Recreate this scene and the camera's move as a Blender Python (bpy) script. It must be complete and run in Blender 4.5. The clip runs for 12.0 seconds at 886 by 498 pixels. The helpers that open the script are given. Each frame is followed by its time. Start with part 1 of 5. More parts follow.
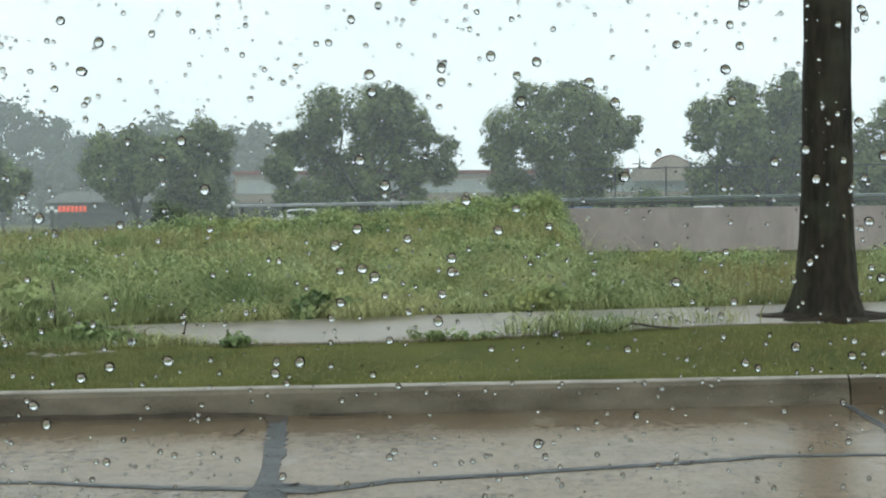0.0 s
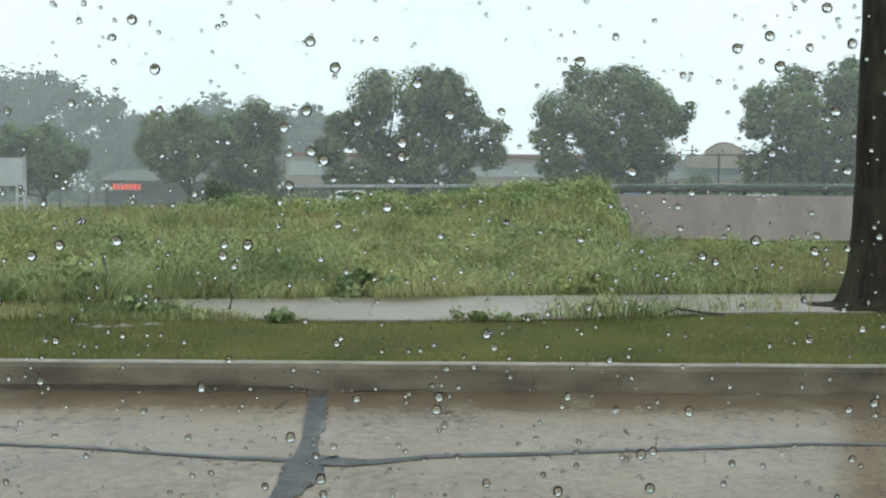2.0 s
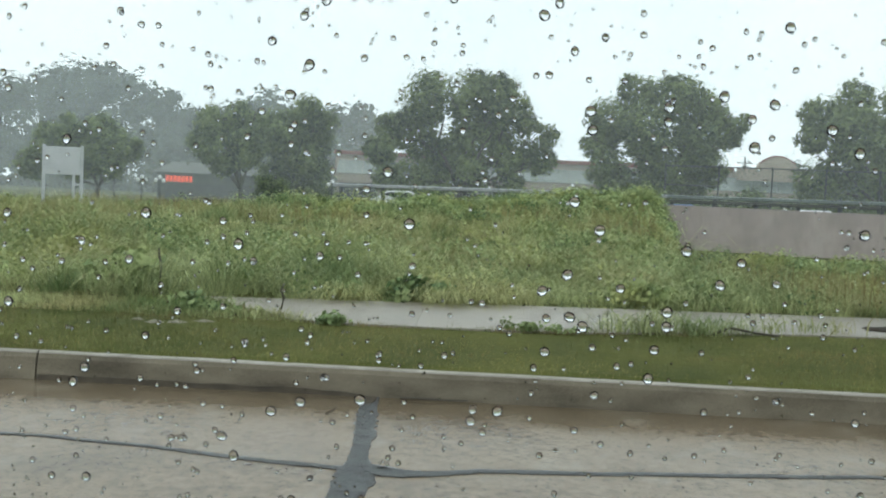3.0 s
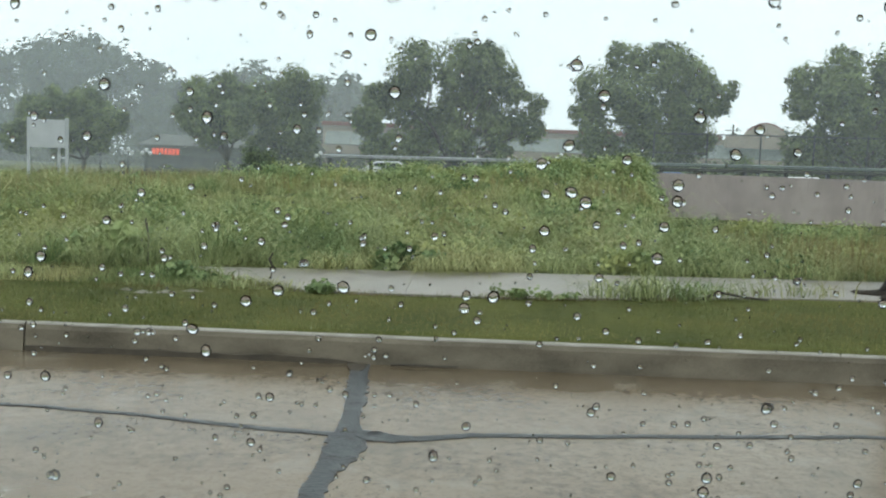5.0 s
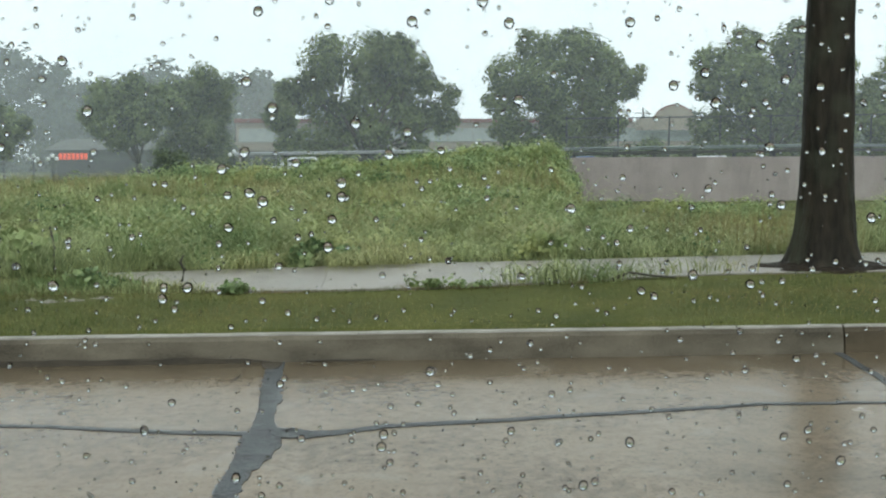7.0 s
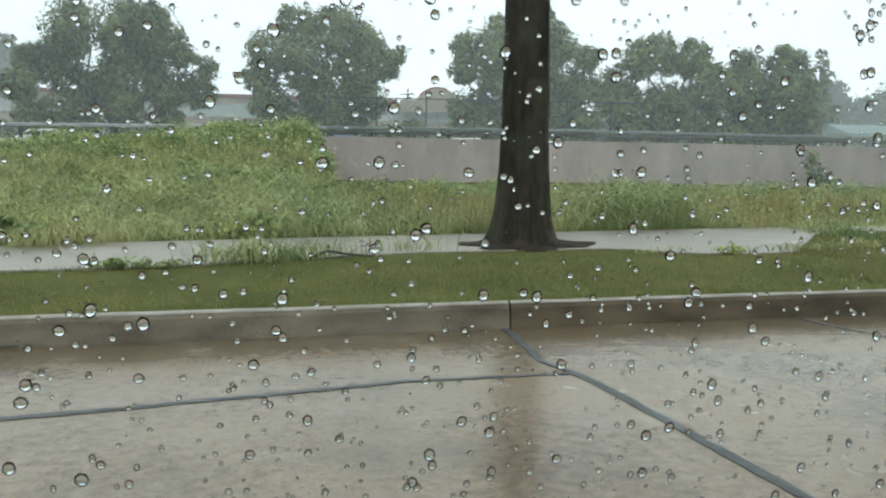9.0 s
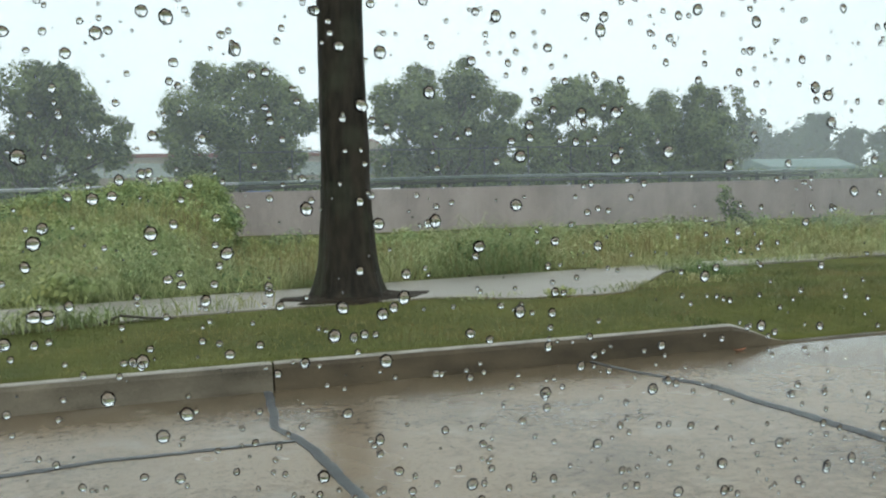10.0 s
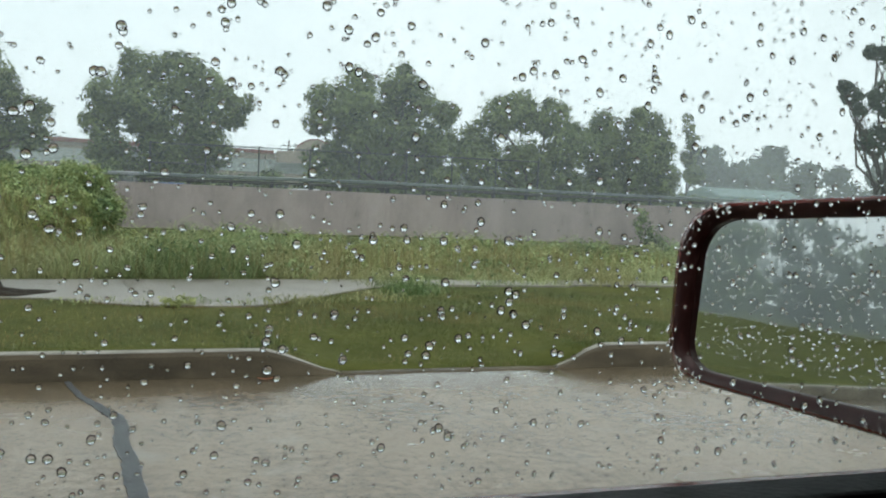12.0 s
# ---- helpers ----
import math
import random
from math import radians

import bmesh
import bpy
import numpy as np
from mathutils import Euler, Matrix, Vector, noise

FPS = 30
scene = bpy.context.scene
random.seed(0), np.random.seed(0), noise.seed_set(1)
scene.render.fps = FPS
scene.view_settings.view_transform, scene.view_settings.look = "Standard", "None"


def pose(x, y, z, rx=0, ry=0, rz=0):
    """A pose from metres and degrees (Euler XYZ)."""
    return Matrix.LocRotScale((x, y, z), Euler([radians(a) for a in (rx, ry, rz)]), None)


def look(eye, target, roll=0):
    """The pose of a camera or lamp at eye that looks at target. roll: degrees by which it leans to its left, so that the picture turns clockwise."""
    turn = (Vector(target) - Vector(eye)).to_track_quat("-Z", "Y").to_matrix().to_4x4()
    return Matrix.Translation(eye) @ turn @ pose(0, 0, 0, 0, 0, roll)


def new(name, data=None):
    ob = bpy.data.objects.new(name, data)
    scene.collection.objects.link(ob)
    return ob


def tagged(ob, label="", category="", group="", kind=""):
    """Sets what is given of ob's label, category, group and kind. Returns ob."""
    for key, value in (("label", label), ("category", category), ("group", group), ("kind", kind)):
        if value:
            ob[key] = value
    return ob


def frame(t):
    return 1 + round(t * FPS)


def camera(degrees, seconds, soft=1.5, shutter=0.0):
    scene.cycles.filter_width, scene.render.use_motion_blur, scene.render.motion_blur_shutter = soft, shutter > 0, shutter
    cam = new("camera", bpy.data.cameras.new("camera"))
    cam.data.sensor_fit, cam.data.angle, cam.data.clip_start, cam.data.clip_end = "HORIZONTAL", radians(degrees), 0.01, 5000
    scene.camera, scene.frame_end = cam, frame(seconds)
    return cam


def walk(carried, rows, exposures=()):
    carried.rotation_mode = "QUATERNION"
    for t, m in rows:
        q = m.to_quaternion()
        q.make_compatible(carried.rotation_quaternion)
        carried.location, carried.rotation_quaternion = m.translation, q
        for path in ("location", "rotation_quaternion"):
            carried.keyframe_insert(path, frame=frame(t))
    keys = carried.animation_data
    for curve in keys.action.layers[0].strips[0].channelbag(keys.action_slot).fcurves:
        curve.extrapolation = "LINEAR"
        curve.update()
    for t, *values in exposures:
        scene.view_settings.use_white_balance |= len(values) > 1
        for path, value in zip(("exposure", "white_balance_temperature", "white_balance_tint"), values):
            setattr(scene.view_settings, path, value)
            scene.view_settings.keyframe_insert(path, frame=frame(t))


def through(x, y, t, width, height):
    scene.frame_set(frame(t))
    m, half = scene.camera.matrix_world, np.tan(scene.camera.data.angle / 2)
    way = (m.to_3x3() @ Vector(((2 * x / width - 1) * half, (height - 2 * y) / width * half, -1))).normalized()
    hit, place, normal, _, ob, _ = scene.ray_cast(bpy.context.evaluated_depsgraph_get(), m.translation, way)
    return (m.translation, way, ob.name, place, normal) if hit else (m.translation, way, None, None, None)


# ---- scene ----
# A handheld camera looks out of the side window of a vehicle in the rain; the vehicle rolls off after seven seconds.
cam = camera(49.0, 12.0, soft=2.1)
PATH = [
    (0.0, -0.001, -0.021, 1.211, -3.76, -2.31, -0.43),
    (0.5, -0.018, 0.009, 1.221, -1.72, -4.77, -2.10),
    (1.0, -0.015, 0.004, 1.222, -0.98, -3.65, -0.02),
    (1.5, -0.016, 0.001, 1.203, -2.60, -3.31, 1.24),
    (2.0, 0.030, -0.019, 1.180, -0.92, -3.25, 0.55),
    (2.5, 0.076, -0.035, 1.223, 0.12, -4.08, -0.60),
    (3.0, -0.036, -0.001, 1.227, 1.73, -3.20, 2.70),
    (3.5, -0.006, -0.031, 1.207, -0.10, -2.39, -0.44),
    (3.7, 0.004, -0.005, 1.196, -2.11, -4.18, -0.14),
    (5.5, -0.045, 0.023, 1.203, 2.34, -4.94, 2.11),
    (6.0, -0.015, 0.010, 1.210, 3.06, -4.53, -0.27),
    (6.5, -0.014, -0.002, 1.185, 1.85, -4.01, -0.05),
    (7.0, 0.034, -0.018, 1.203, -3.62, -5.30, -0.21),
    (7.2, 0.037, -0.012, 1.166, -5.13, -6.25, -0.23),
    (8.8, 0.502, 0.011, 1.172, -15.72, -6.77, 0.83),
    (9.0, 0.653, 0.013, 1.189, -17.16, -6.41, 1.20),
    (9.5, 1.200, 0.012, 1.198, -21.22, -5.49, -2.23),
    (10.0, 1.829, -0.007, 1.183, -20.50, -3.53, -1.26),
    (10.5, 2.505, -0.023, 1.171, -19.90, -2.37, -1.47),
    (10.8, 2.910, -0.035, 1.175, -19.26, -1.95, -1.04),
    (11.0, 3.227, -0.053, 1.191, -19.46, -2.13, -2.55),
    (11.5, 4.027, -0.152, 1.176, -20.66, -2.04, 0.75),
    (12.0, 4.882, -0.208, 1.156, -22.31, -2.99, 2.64),
]
walk(cam, [(t, pose(x, y, z, 90 + pitch, 0, yaw) @ pose(0, 0, 0, 0, 0, lean)) for t, x, y, z, yaw, pitch, lean in PATH],
     exposures=[(0, 0.0), (7.0, 0.0), (9.0, 0.1), (10.0, 0.0), (11.0, 0.0), (11.5, -0.05), (12.0, -0.1)])

# ---- world and sun: a bright rain sky ----
world = bpy.data.worlds.new("rain_sky")
scene.world = world
world.use_nodes = True
wn, wl = world.node_tree.nodes, world.node_tree.links
wn.clear()
w_out = wn.new("ShaderNodeOutputWorld")
w_bg = wn.new("ShaderNodeBackground")
w_sky = wn.new("ShaderNodeTexSky")
w_sky.sky_type, w_sky.sun_disc = "NISHITA", False
w_sky.sun_elevation, w_sky.sun_rotation = radians(52), radians(200)
w_sky.air_density, w_sky.dust_density = 1.0, 4.0
w_dim = wn.new("ShaderNodeMix")
w_dim.data_type, w_dim.blend_type = "RGBA", "MULTIPLY"
w_dim.inputs[0].default_value = 1.0
w_dim.inputs[7].default_value = (0.05, 0.05, 0.05, 1)
w_noise = wn.new("ShaderNodeTexNoise")
w_noise.inputs["Scale"].default_value, w_noise.inputs["Detail"].default_value = 2.2, 4.0
w_ramp = wn.new("ShaderNodeValToRGB")
w_ramp.color_ramp.elements[0].position, w_ramp.color_ramp.elements[0].color = 0.3, (0.722, 0.833, 0.872, 1)
w_ramp.color_ramp.elements[1].position, w_ramp.color_ramp.elements[1].color = 0.7, (0.865, 0.95, 0.969, 1)
w_mix = wn.new("ShaderNodeMix")
w_mix.data_type = "RGBA"
w_mix.inputs[0].default_value = 0.9
wl.new(w_sky.outputs[0], w_dim.inputs[6])
wl.new(w_dim.outputs[2], w_mix.inputs[6])
wl.new(w_noise.outputs["Fac"], w_ramp.inputs[0])
wl.new(w_ramp.outputs[0], w_mix.inputs[7])
wl.new(w_mix.outputs[2], w_bg.inputs[0])
w_bg.inputs[1].default_value = 1.72
wl.new(w_bg.outputs[0], w_out.inputs[0])

sun_data = bpy.data.lights.new("sun", "SUN")
sun_data.energy, sun_data.angle, sun_data.color = 1.0, radians(25), (1.0, 0.97, 0.92)
sun = new("sun", sun_data)
sun.matrix_world = look((0, 0, 40), (6, 20, 0))


# ---- materials ----
def surface(name, dark, light, scale=4.0, rough=(0.6, 0.85), bump=0.3, bump_scale=40.0, metal=0.0, fine=0.35,
            spec=0.5, per_object=0.0, stretch=(1, 1, 1)):
    """Two-scale noise between two colours, with fine relief."""
    m = bpy.data.materials.new(name)
    m.use_nodes = True
    n, l = m.node_tree.nodes, m.node_tree.links
    b = n["Principled BSDF"]
    b.inputs["Metallic"].default_value = metal
    b.inputs["Specular IOR Level"].default_value = spec
    tc = n.new("ShaderNodeTexCoord")
    mp = n.new("ShaderNodeMapping")
    mp.inputs["Scale"].default_value = stretch
    l.new(tc.outputs["Object"], mp.inputs[0])
    big, small = n.new("ShaderNodeTexNoise"), n.new("ShaderNodeTexNoise")
    big.inputs["Scale"].default_value, big.inputs["Detail"].default_value = scale, 5
    small.inputs["Scale"].default_value, small.inputs["Detail"].default_value = bump_scale, 4
    l.new(mp.outputs[0], big.inputs["Vector"])
    l.new(mp.outputs[0], small.inputs["Vector"])
    add = n.new("ShaderNodeMath")
    add.operation = "MULTIPLY_ADD"
    add.inputs[1].default_value = fine
    l.new(small.outputs["Fac"], add.inputs[0])
    l.new(big.outputs["Fac"], add.inputs[2])
    fac = add.outputs[0]
    if per_object:
        info = n.new("ShaderNodeObjectInfo")
        var = n.new("ShaderNodeMath")
        var.operation = "MULTIPLY_ADD"
        var.inputs[1].default_value = per_object
        l.new(info.outputs["Random"], var.inputs[0])
        l.new(fac, var.inputs[2])
        fac = var.outputs[0]
    ramp = n.new("ShaderNodeValToRGB")
    mid = 0.5 + fine * 0.5 + per_object * 0.5
    ramp.color_ramp.elements[0].position, ramp.color_ramp.elements[0].color = mid - 0.27, (*dark, 1)
    ramp.color_ramp.elements[1].position, ramp.color_ramp.elements[1].color = mid + 0.27, (*light, 1)
    l.new(fac, ramp.inputs[0])
    l.new(ramp.outputs[0], b.inputs["Base Color"])
    rr = n.new("ShaderNodeMapRange")
    rr.inputs["From Min"].default_value, rr.inputs["From Max"].default_value = 0.2, 0.8
    rr.inputs["To Min"].default_value, rr.inputs["To Max"].default_value = rough
    l.new(big.outputs["Fac"], rr.inputs["Value"])
    l.new(rr.outputs[0], b.inputs["Roughness"])
    bp = n.new("ShaderNodeBump")
    bp.inputs["Strength"].default_value, bp.inputs["Distance"].default_value = bump, 0.02
    l.new(small.outputs["Fac"], bp.inputs["Height"])
    l.new(bp.outputs[0], b.inputs["Normal"])
    return m


def foliage(name, dark, light, rough=0.6, through=0.3, scale=0.45, patch=None, patch_scale=0.35, grain=0.55, lush=None, lush_scale=0.8, bare=0.45):
    """Leaves and blades: colour varies from piece to piece, a part of the light comes through."""
    m = bpy.data.materials.new(name)
    m.use_nodes = True
    n, l = m.node_tree.nodes, m.node_tree.links
    b, out = n["Principled BSDF"], n["Material Output"]
    geo, tc = n.new("ShaderNodeNewGeometry"), n.new("ShaderNodeTexCoord")
    noise_t = n.new("ShaderNodeTexNoise")
    noise_t.inputs["Scale"].default_value = scale
    noise_t.inputs["Detail"].default_value = 3
    l.new(tc.outputs["Object"], noise_t.inputs["Vector"])
    add = n.new("ShaderNodeMath")
    add.operation = "MULTIPLY_ADD"
    add.inputs[1].default_value = grain
    l.new(geo.outputs["Random Per Island"], add.inputs[0])
    l.new(noise_t.outputs["Fac"], add.inputs[2])
    ramp = n.new("ShaderNodeValToRGB")
    mid = 0.5 + grain / 2
    ramp.color_ramp.elements[0].position, ramp.color_ramp.elements[0].color = mid - grain / 2 - 0.05, (*dark, 1)
    ramp.color_ramp.elements[1].position, ramp.color_ramp.elements[1].color = min(1.0, mid + grain / 2 + 0.05), (*light, 1)
    l.new(add.outputs[0], ramp.inputs[0])
    col = ramp.outputs[0]
    if patch:
        nz, mr, mx = n.new("ShaderNodeTexNoise"), n.new("ShaderNodeMapRange"), n.new("ShaderNodeMix")
        nz.inputs["Scale"].default_value, nz.inputs["Detail"].default_value = patch_scale, 4
        mr.inputs["From Min"].default_value, mr.inputs["From Max"].default_value = bare, bare + 0.17
        mr.inputs["To Max"].default_value = 0.85
        mx.data_type = "RGBA"
        mx.inputs[7].default_value = (*patch, 1)
        l.new(tc.outputs["Object"], nz.inputs["Vector"])
        l.new(nz.outputs["Fac"], mr.inputs["Value"])
        l.new(mr.outputs[0], mx.inputs[0])
        l.new(col, mx.inputs[6])
        col = mx.outputs[2]
    if lush:
        nz, mr, mx = n.new("ShaderNodeTexNoise"), n.new("ShaderNodeMapRange"), n.new("ShaderNodeMix")
        nz.noise_dimensions = "4D"
        nz.inputs["W"].default_value = 4.3
        nz.inputs["Scale"].default_value, nz.inputs["Detail"].default_value = lush_scale, 5
        mr.inputs["From Min"].default_value, mr.inputs["From Max"].default_value = 0.5, 0.64
        mr.inputs["To Max"].default_value = 0.8
        mx.data_type = "RGBA"
        mx.inputs[7].default_value = (*lush, 1)
        l.new(tc.outputs["Object"], nz.inputs["Vector"])
        l.new(nz.outputs["Fac"], mr.inputs["Value"])
        l.new(mr.outputs[0], mx.inputs[0])
        l.new(col, mx.inputs[6])
        col = mx.outputs[2]
    l.new(col, b.inputs["Base Color"])
    b.inputs["Roughness"].default_value = rough
    b.inputs["Specular IOR Level"].default_value = 0.25
    tr = n.new("ShaderNodeBsdfTranslucent")
    l.new(col, tr.inputs[0])
    mix = n.new("ShaderNodeMixShader")
    mix.inputs[0].default_value = through
    l.new(b.outputs[0], mix.inputs[1])
    l.new(tr.outputs[0], mix.inputs[2])
    l.new(mix.outputs[0], out.inputs[0])
    return m


def plain(name, colour, rough=0.5, metal=0.0, glow=0.0):
    m = bpy.data.materials.new(name)
    m.use_nodes = True
    b = m.node_tree.nodes["Principled BSDF"]
    b.inputs["Base Color"].default_value = (*colour, 1)
    b.inputs["Roughness"].default_value, b.inputs["Metallic"].default_value = rough, metal
    if glow:
        b.inputs["Emission Color"].default_value = (*colour, 1)
        b.inputs["Emission Strength"].default_value = glow
    return m


def pane_material():
    """Clear thin pane: light passes straight, Fresnel gloss on top."""
    m = bpy.data.materials.new("window_glass")
    m.use_nodes = True
    n, l = m.node_tree.nodes, m.node_tree.links
    n.remove(n["Principled BSDF"])
    out = n["Material Output"]
    tr, gl, fr, mix = (n.new(k) for k in ("ShaderNodeBsdfTransparent", "ShaderNodeBsdfGlossy", "ShaderNodeFresnel", "ShaderNodeMixShader"))
    tr.inputs[0].default_value = (0.97, 0.985, 0.98, 1)
    gl.inputs["Roughness"].default_value = 0.02
    fr.inputs[0].default_value = 1.25
    l.new(fr.outputs[0], mix.inputs[0])
    l.new(tr.outputs[0], mix.inputs[1])
    l.new(gl.outputs[0], mix.inputs[2])
    l.new(mix.outputs[0], out.inputs[0])
    return m


def water_material():
    m = bpy.data.materials.new("rain_water")
    m.use_nodes = True
    n, l = m.node_tree.nodes, m.node_tree.links
    n.remove(n["Principled BSDF"])
    g = n.new("ShaderNodeBsdfGlass")
    g.inputs["IOR"].default_value, g.inputs["Roughness"].default_value = 1.33, 0.0
    l.new(g.outputs[0], n["Material Output"].inputs[0])
    return m


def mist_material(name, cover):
    """See-through sheet that imitates rain haze by scattering part of the daylight."""
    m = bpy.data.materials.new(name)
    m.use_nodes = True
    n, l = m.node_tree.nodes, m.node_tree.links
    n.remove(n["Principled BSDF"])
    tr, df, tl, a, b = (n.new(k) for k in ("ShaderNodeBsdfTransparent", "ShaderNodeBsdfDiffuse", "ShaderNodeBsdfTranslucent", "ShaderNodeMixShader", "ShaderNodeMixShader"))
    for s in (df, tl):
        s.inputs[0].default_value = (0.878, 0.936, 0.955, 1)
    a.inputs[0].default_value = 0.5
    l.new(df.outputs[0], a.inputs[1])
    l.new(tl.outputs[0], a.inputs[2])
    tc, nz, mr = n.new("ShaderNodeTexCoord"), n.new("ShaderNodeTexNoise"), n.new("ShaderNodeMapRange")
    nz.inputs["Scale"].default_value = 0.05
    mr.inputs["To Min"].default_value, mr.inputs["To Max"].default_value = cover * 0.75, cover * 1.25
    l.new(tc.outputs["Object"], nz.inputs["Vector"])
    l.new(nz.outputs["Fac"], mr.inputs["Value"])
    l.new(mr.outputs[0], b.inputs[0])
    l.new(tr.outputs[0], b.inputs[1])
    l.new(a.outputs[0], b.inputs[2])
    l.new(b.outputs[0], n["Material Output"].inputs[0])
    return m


def concrete_road():
    """Wet pale road concrete, mottled, with rippled water, silt and a painted kerb reflection towards the gutter."""
    m = surface("wet_road_concrete", (0.094, 0.068, 0.045), (0.192, 0.148, 0.102), scale=1.1, spec=0.26, rough=(0.2, 0.3), bump=0.0006, bump_scale=17, per_object=0.05, fine=0.75)
    n, l = m.node_tree.nodes, m.node_tree.links
    b = n["Principled BSDF"]
    old = b.inputs["Base Color"].links[0].from_socket
    old_r = b.inputs["Roughness"].links[0].from_socket
    old_n = b.inputs["Normal"].links[0].from_socket
    tc, sep, nz = n.new("ShaderNodeTexCoord"), n.new("ShaderNodeSeparateXYZ"), n.new("ShaderNodeTexNoise")
    l.new(tc.outputs["Object"], sep.inputs[0])
    nz.inputs["Scale"].default_value, nz.inputs["Detail"].default_value = 1.1, 5
    l.new(tc.outputs["Object"], nz.inputs["Vector"])
    mad = n.new("ShaderNodeMath")
    mad.operation = "MULTIPLY_ADD"
    mad.inputs[1].default_value = 0.9
    l.new(nz.outputs["Fac"], mad.inputs[0])
    l.new(sep.outputs["Y"], mad.inputs[2])
    mr = n.new("ShaderNodeMapRange")
    mr.interpolation_type = "SMOOTHSTEP"
    mr.inputs["From Min"].default_value, mr.inputs["From Max"].default_value = 5.5, 6.12
    l.new(mad.outputs[0], mr.inputs["Value"])
    half = n.new("ShaderNodeMath")
    half.operation = "MULTIPLY"
    half.inputs[1].default_value = 0.85
    l.new(mr.outputs[0], half.inputs[0])
    # brown of silt and of the kerb's reflection, mixed into the colour
    mix = n.new("ShaderNodeMix")
    mix.data_type = "RGBA"
    l.new(half.outputs[0], mix.inputs[0])
    l.new(old, mix.inputs[6])
    mix.inputs[7].default_value = (0.085, 0.065, 0.04, 1)
    # dark pinholes and specks of the aggregate
    vor, dot = n.new("ShaderNodeTexNoise"), n.new("ShaderNodeMapRange")
    vor.inputs["Scale"].default_value, vor.inputs["Detail"].default_value = 55, 3
    l.new(tc.outputs["Object"], vor.inputs["Vector"])
    dot.inputs["From Min"].default_value, dot.inputs["From Max"].default_value = 0.33, 0.45
    dot.inputs["To Min"].default_value = 0.62
    l.new(vor.outputs["Fac"], dot.inputs["Value"])
    speck = n.new("ShaderNodeMix")
    speck.data_type, speck.blend_type = "RGBA", "MULTIPLY"
    speck.inputs[0].default_value = 1.0
    l.new(mix.outputs[2], speck.inputs[6])
    l.new(dot.outputs[0], speck.inputs[7])
    l.new(speck.outputs[2], b.inputs["Base Color"])
    mixr = n.new("ShaderNodeMix")
    l.new(mr.outputs[0], mixr.inputs[0])
    l.new(old_r, mixr.inputs[2])
    mixr.inputs[3].default_value = 0.13
    l.new(mixr.outputs[0], b.inputs["Roughness"])
    # running water: ripples drawn out along the gutter
    mp, rip, bp = n.new("ShaderNodeMapping"), n.new("ShaderNodeTexNoise"), n.new("ShaderNodeBump")
    mp.inputs["Scale"].default_value = (4, 18, 1)
    rip.inputs["Scale"].default_value, rip.inputs["Detail"].default_value = 1.0, 3
    l.new(tc.outputs["Object"], mp.inputs[0])
    l.new(mp.outputs[0], rip.inputs["Vector"])
    bp.inputs["Distance"].default_value = 0.00035
    l.new(half.outputs[0], bp.inputs["Strength"])
    l.new(rip.outputs["Fac"], bp.inputs["Height"])
    l.new(old_n, bp.inputs["Normal"])
    l.new(bp.outputs[0], b.inputs["Normal"])
    return m


M_ROAD = concrete_road()
M_TAR = surface("wet_tar_seal", (0.034, 0.036, 0.038), (0.082, 0.087, 0.09), scale=5, spec=0.18, rough=(0.3, 0.5), bump=0.5, bump_scale=60, fine=0.6)
M_TAR_OLD = surface("faded_tar_seal", (0.045, 0.048, 0.05), (0.095, 0.1, 0.103), scale=6, spec=0.2, rough=(0.4, 0.6), bump=0.3, bump_scale=60)
M_KERB = surface("wet_kerb_concrete", (0.05, 0.041, 0.027), (0.19, 0.165, 0.122), scale=2.2, spec=0.25, rough=(0.4, 0.65), bump=0.4, bump_scale=90, per_object=0.06, fine=0.55, stretch=(1, 1, 2.5))
# darker, browner version of the kerb concrete, for the stones from x = 2.8 on
M_KERB_DARK = surface("dark_brown_kerb", (0.03, 0.022, 0.012), (0.112, 0.087, 0.054), scale=2.2, spec=0.25, rough=(0.4, 0.65), bump=0.4, bump_scale=90, fine=0.55, stretch=(1, 1, 2.5))
M_KERBTOP = surface("worn_kerb_edge", (0.15, 0.138, 0.11), (0.34, 0.322, 0.285), scale=5, rough=(0.4, 0.6), bump=0.3, bump_scale=120)
M_DARKBROWN = surface("dark_brown_mottle", (0.03, 0.025, 0.018), (0.085, 0.07, 0.05), scale=7, spec=0.25, rough=(0.35, 0.6), bump=0.4, bump_scale=90)
M_WALK = surface("wet_sidewalk_concrete", (0.175, 0.155, 0.132), (0.275, 0.25, 0.217), scale=1.6, spec=0.25, rough=(0.3, 0.5), bump=0.15, bump_scale=50, per_object=0.08, fine=0.5)
M_SOIL = surface("wet_grassy_soil", (0.045, 0.054, 0.014), (0.095, 0.098, 0.028), scale=1.3, spec=0.1, rough=(0.85, 0.98), bump=0.8, bump_scale=14)
M_SILT = surface("wet_silt", (0.06, 0.05, 0.035), (0.17, 0.15, 0.115), scale=16, spec=0.4, rough=(0.12, 0.6), bump=0.6, bump_scale=40, fine=0.5)
M_MULCH = surface("dark_wet_mulch", (0.010, 0.008, 0.006), (0.04, 0.03, 0.02), scale=9, spec=0.1, rough=(0.5, 0.8), bump=1.0, bump_scale=45)
M_WALL = surface("floodwall_concrete", (0.22, 0.18, 0.168), (0.355, 0.3, 0.282), scale=0.7, rough=(0.6, 0.8), bump=0.2, bump_scale=6, per_object=0.1, stretch=(1, 1, 0.3), fine=0.5)
M_BARK = surface("wet_bark", (0.007, 0.006, 0.0045), (0.042, 0.034, 0.024), scale=7, spec=0.15, rough=(0.6, 0.85), bump=1.0, bump_scale=26, fine=0.5, stretch=(1, 1, 0.22))
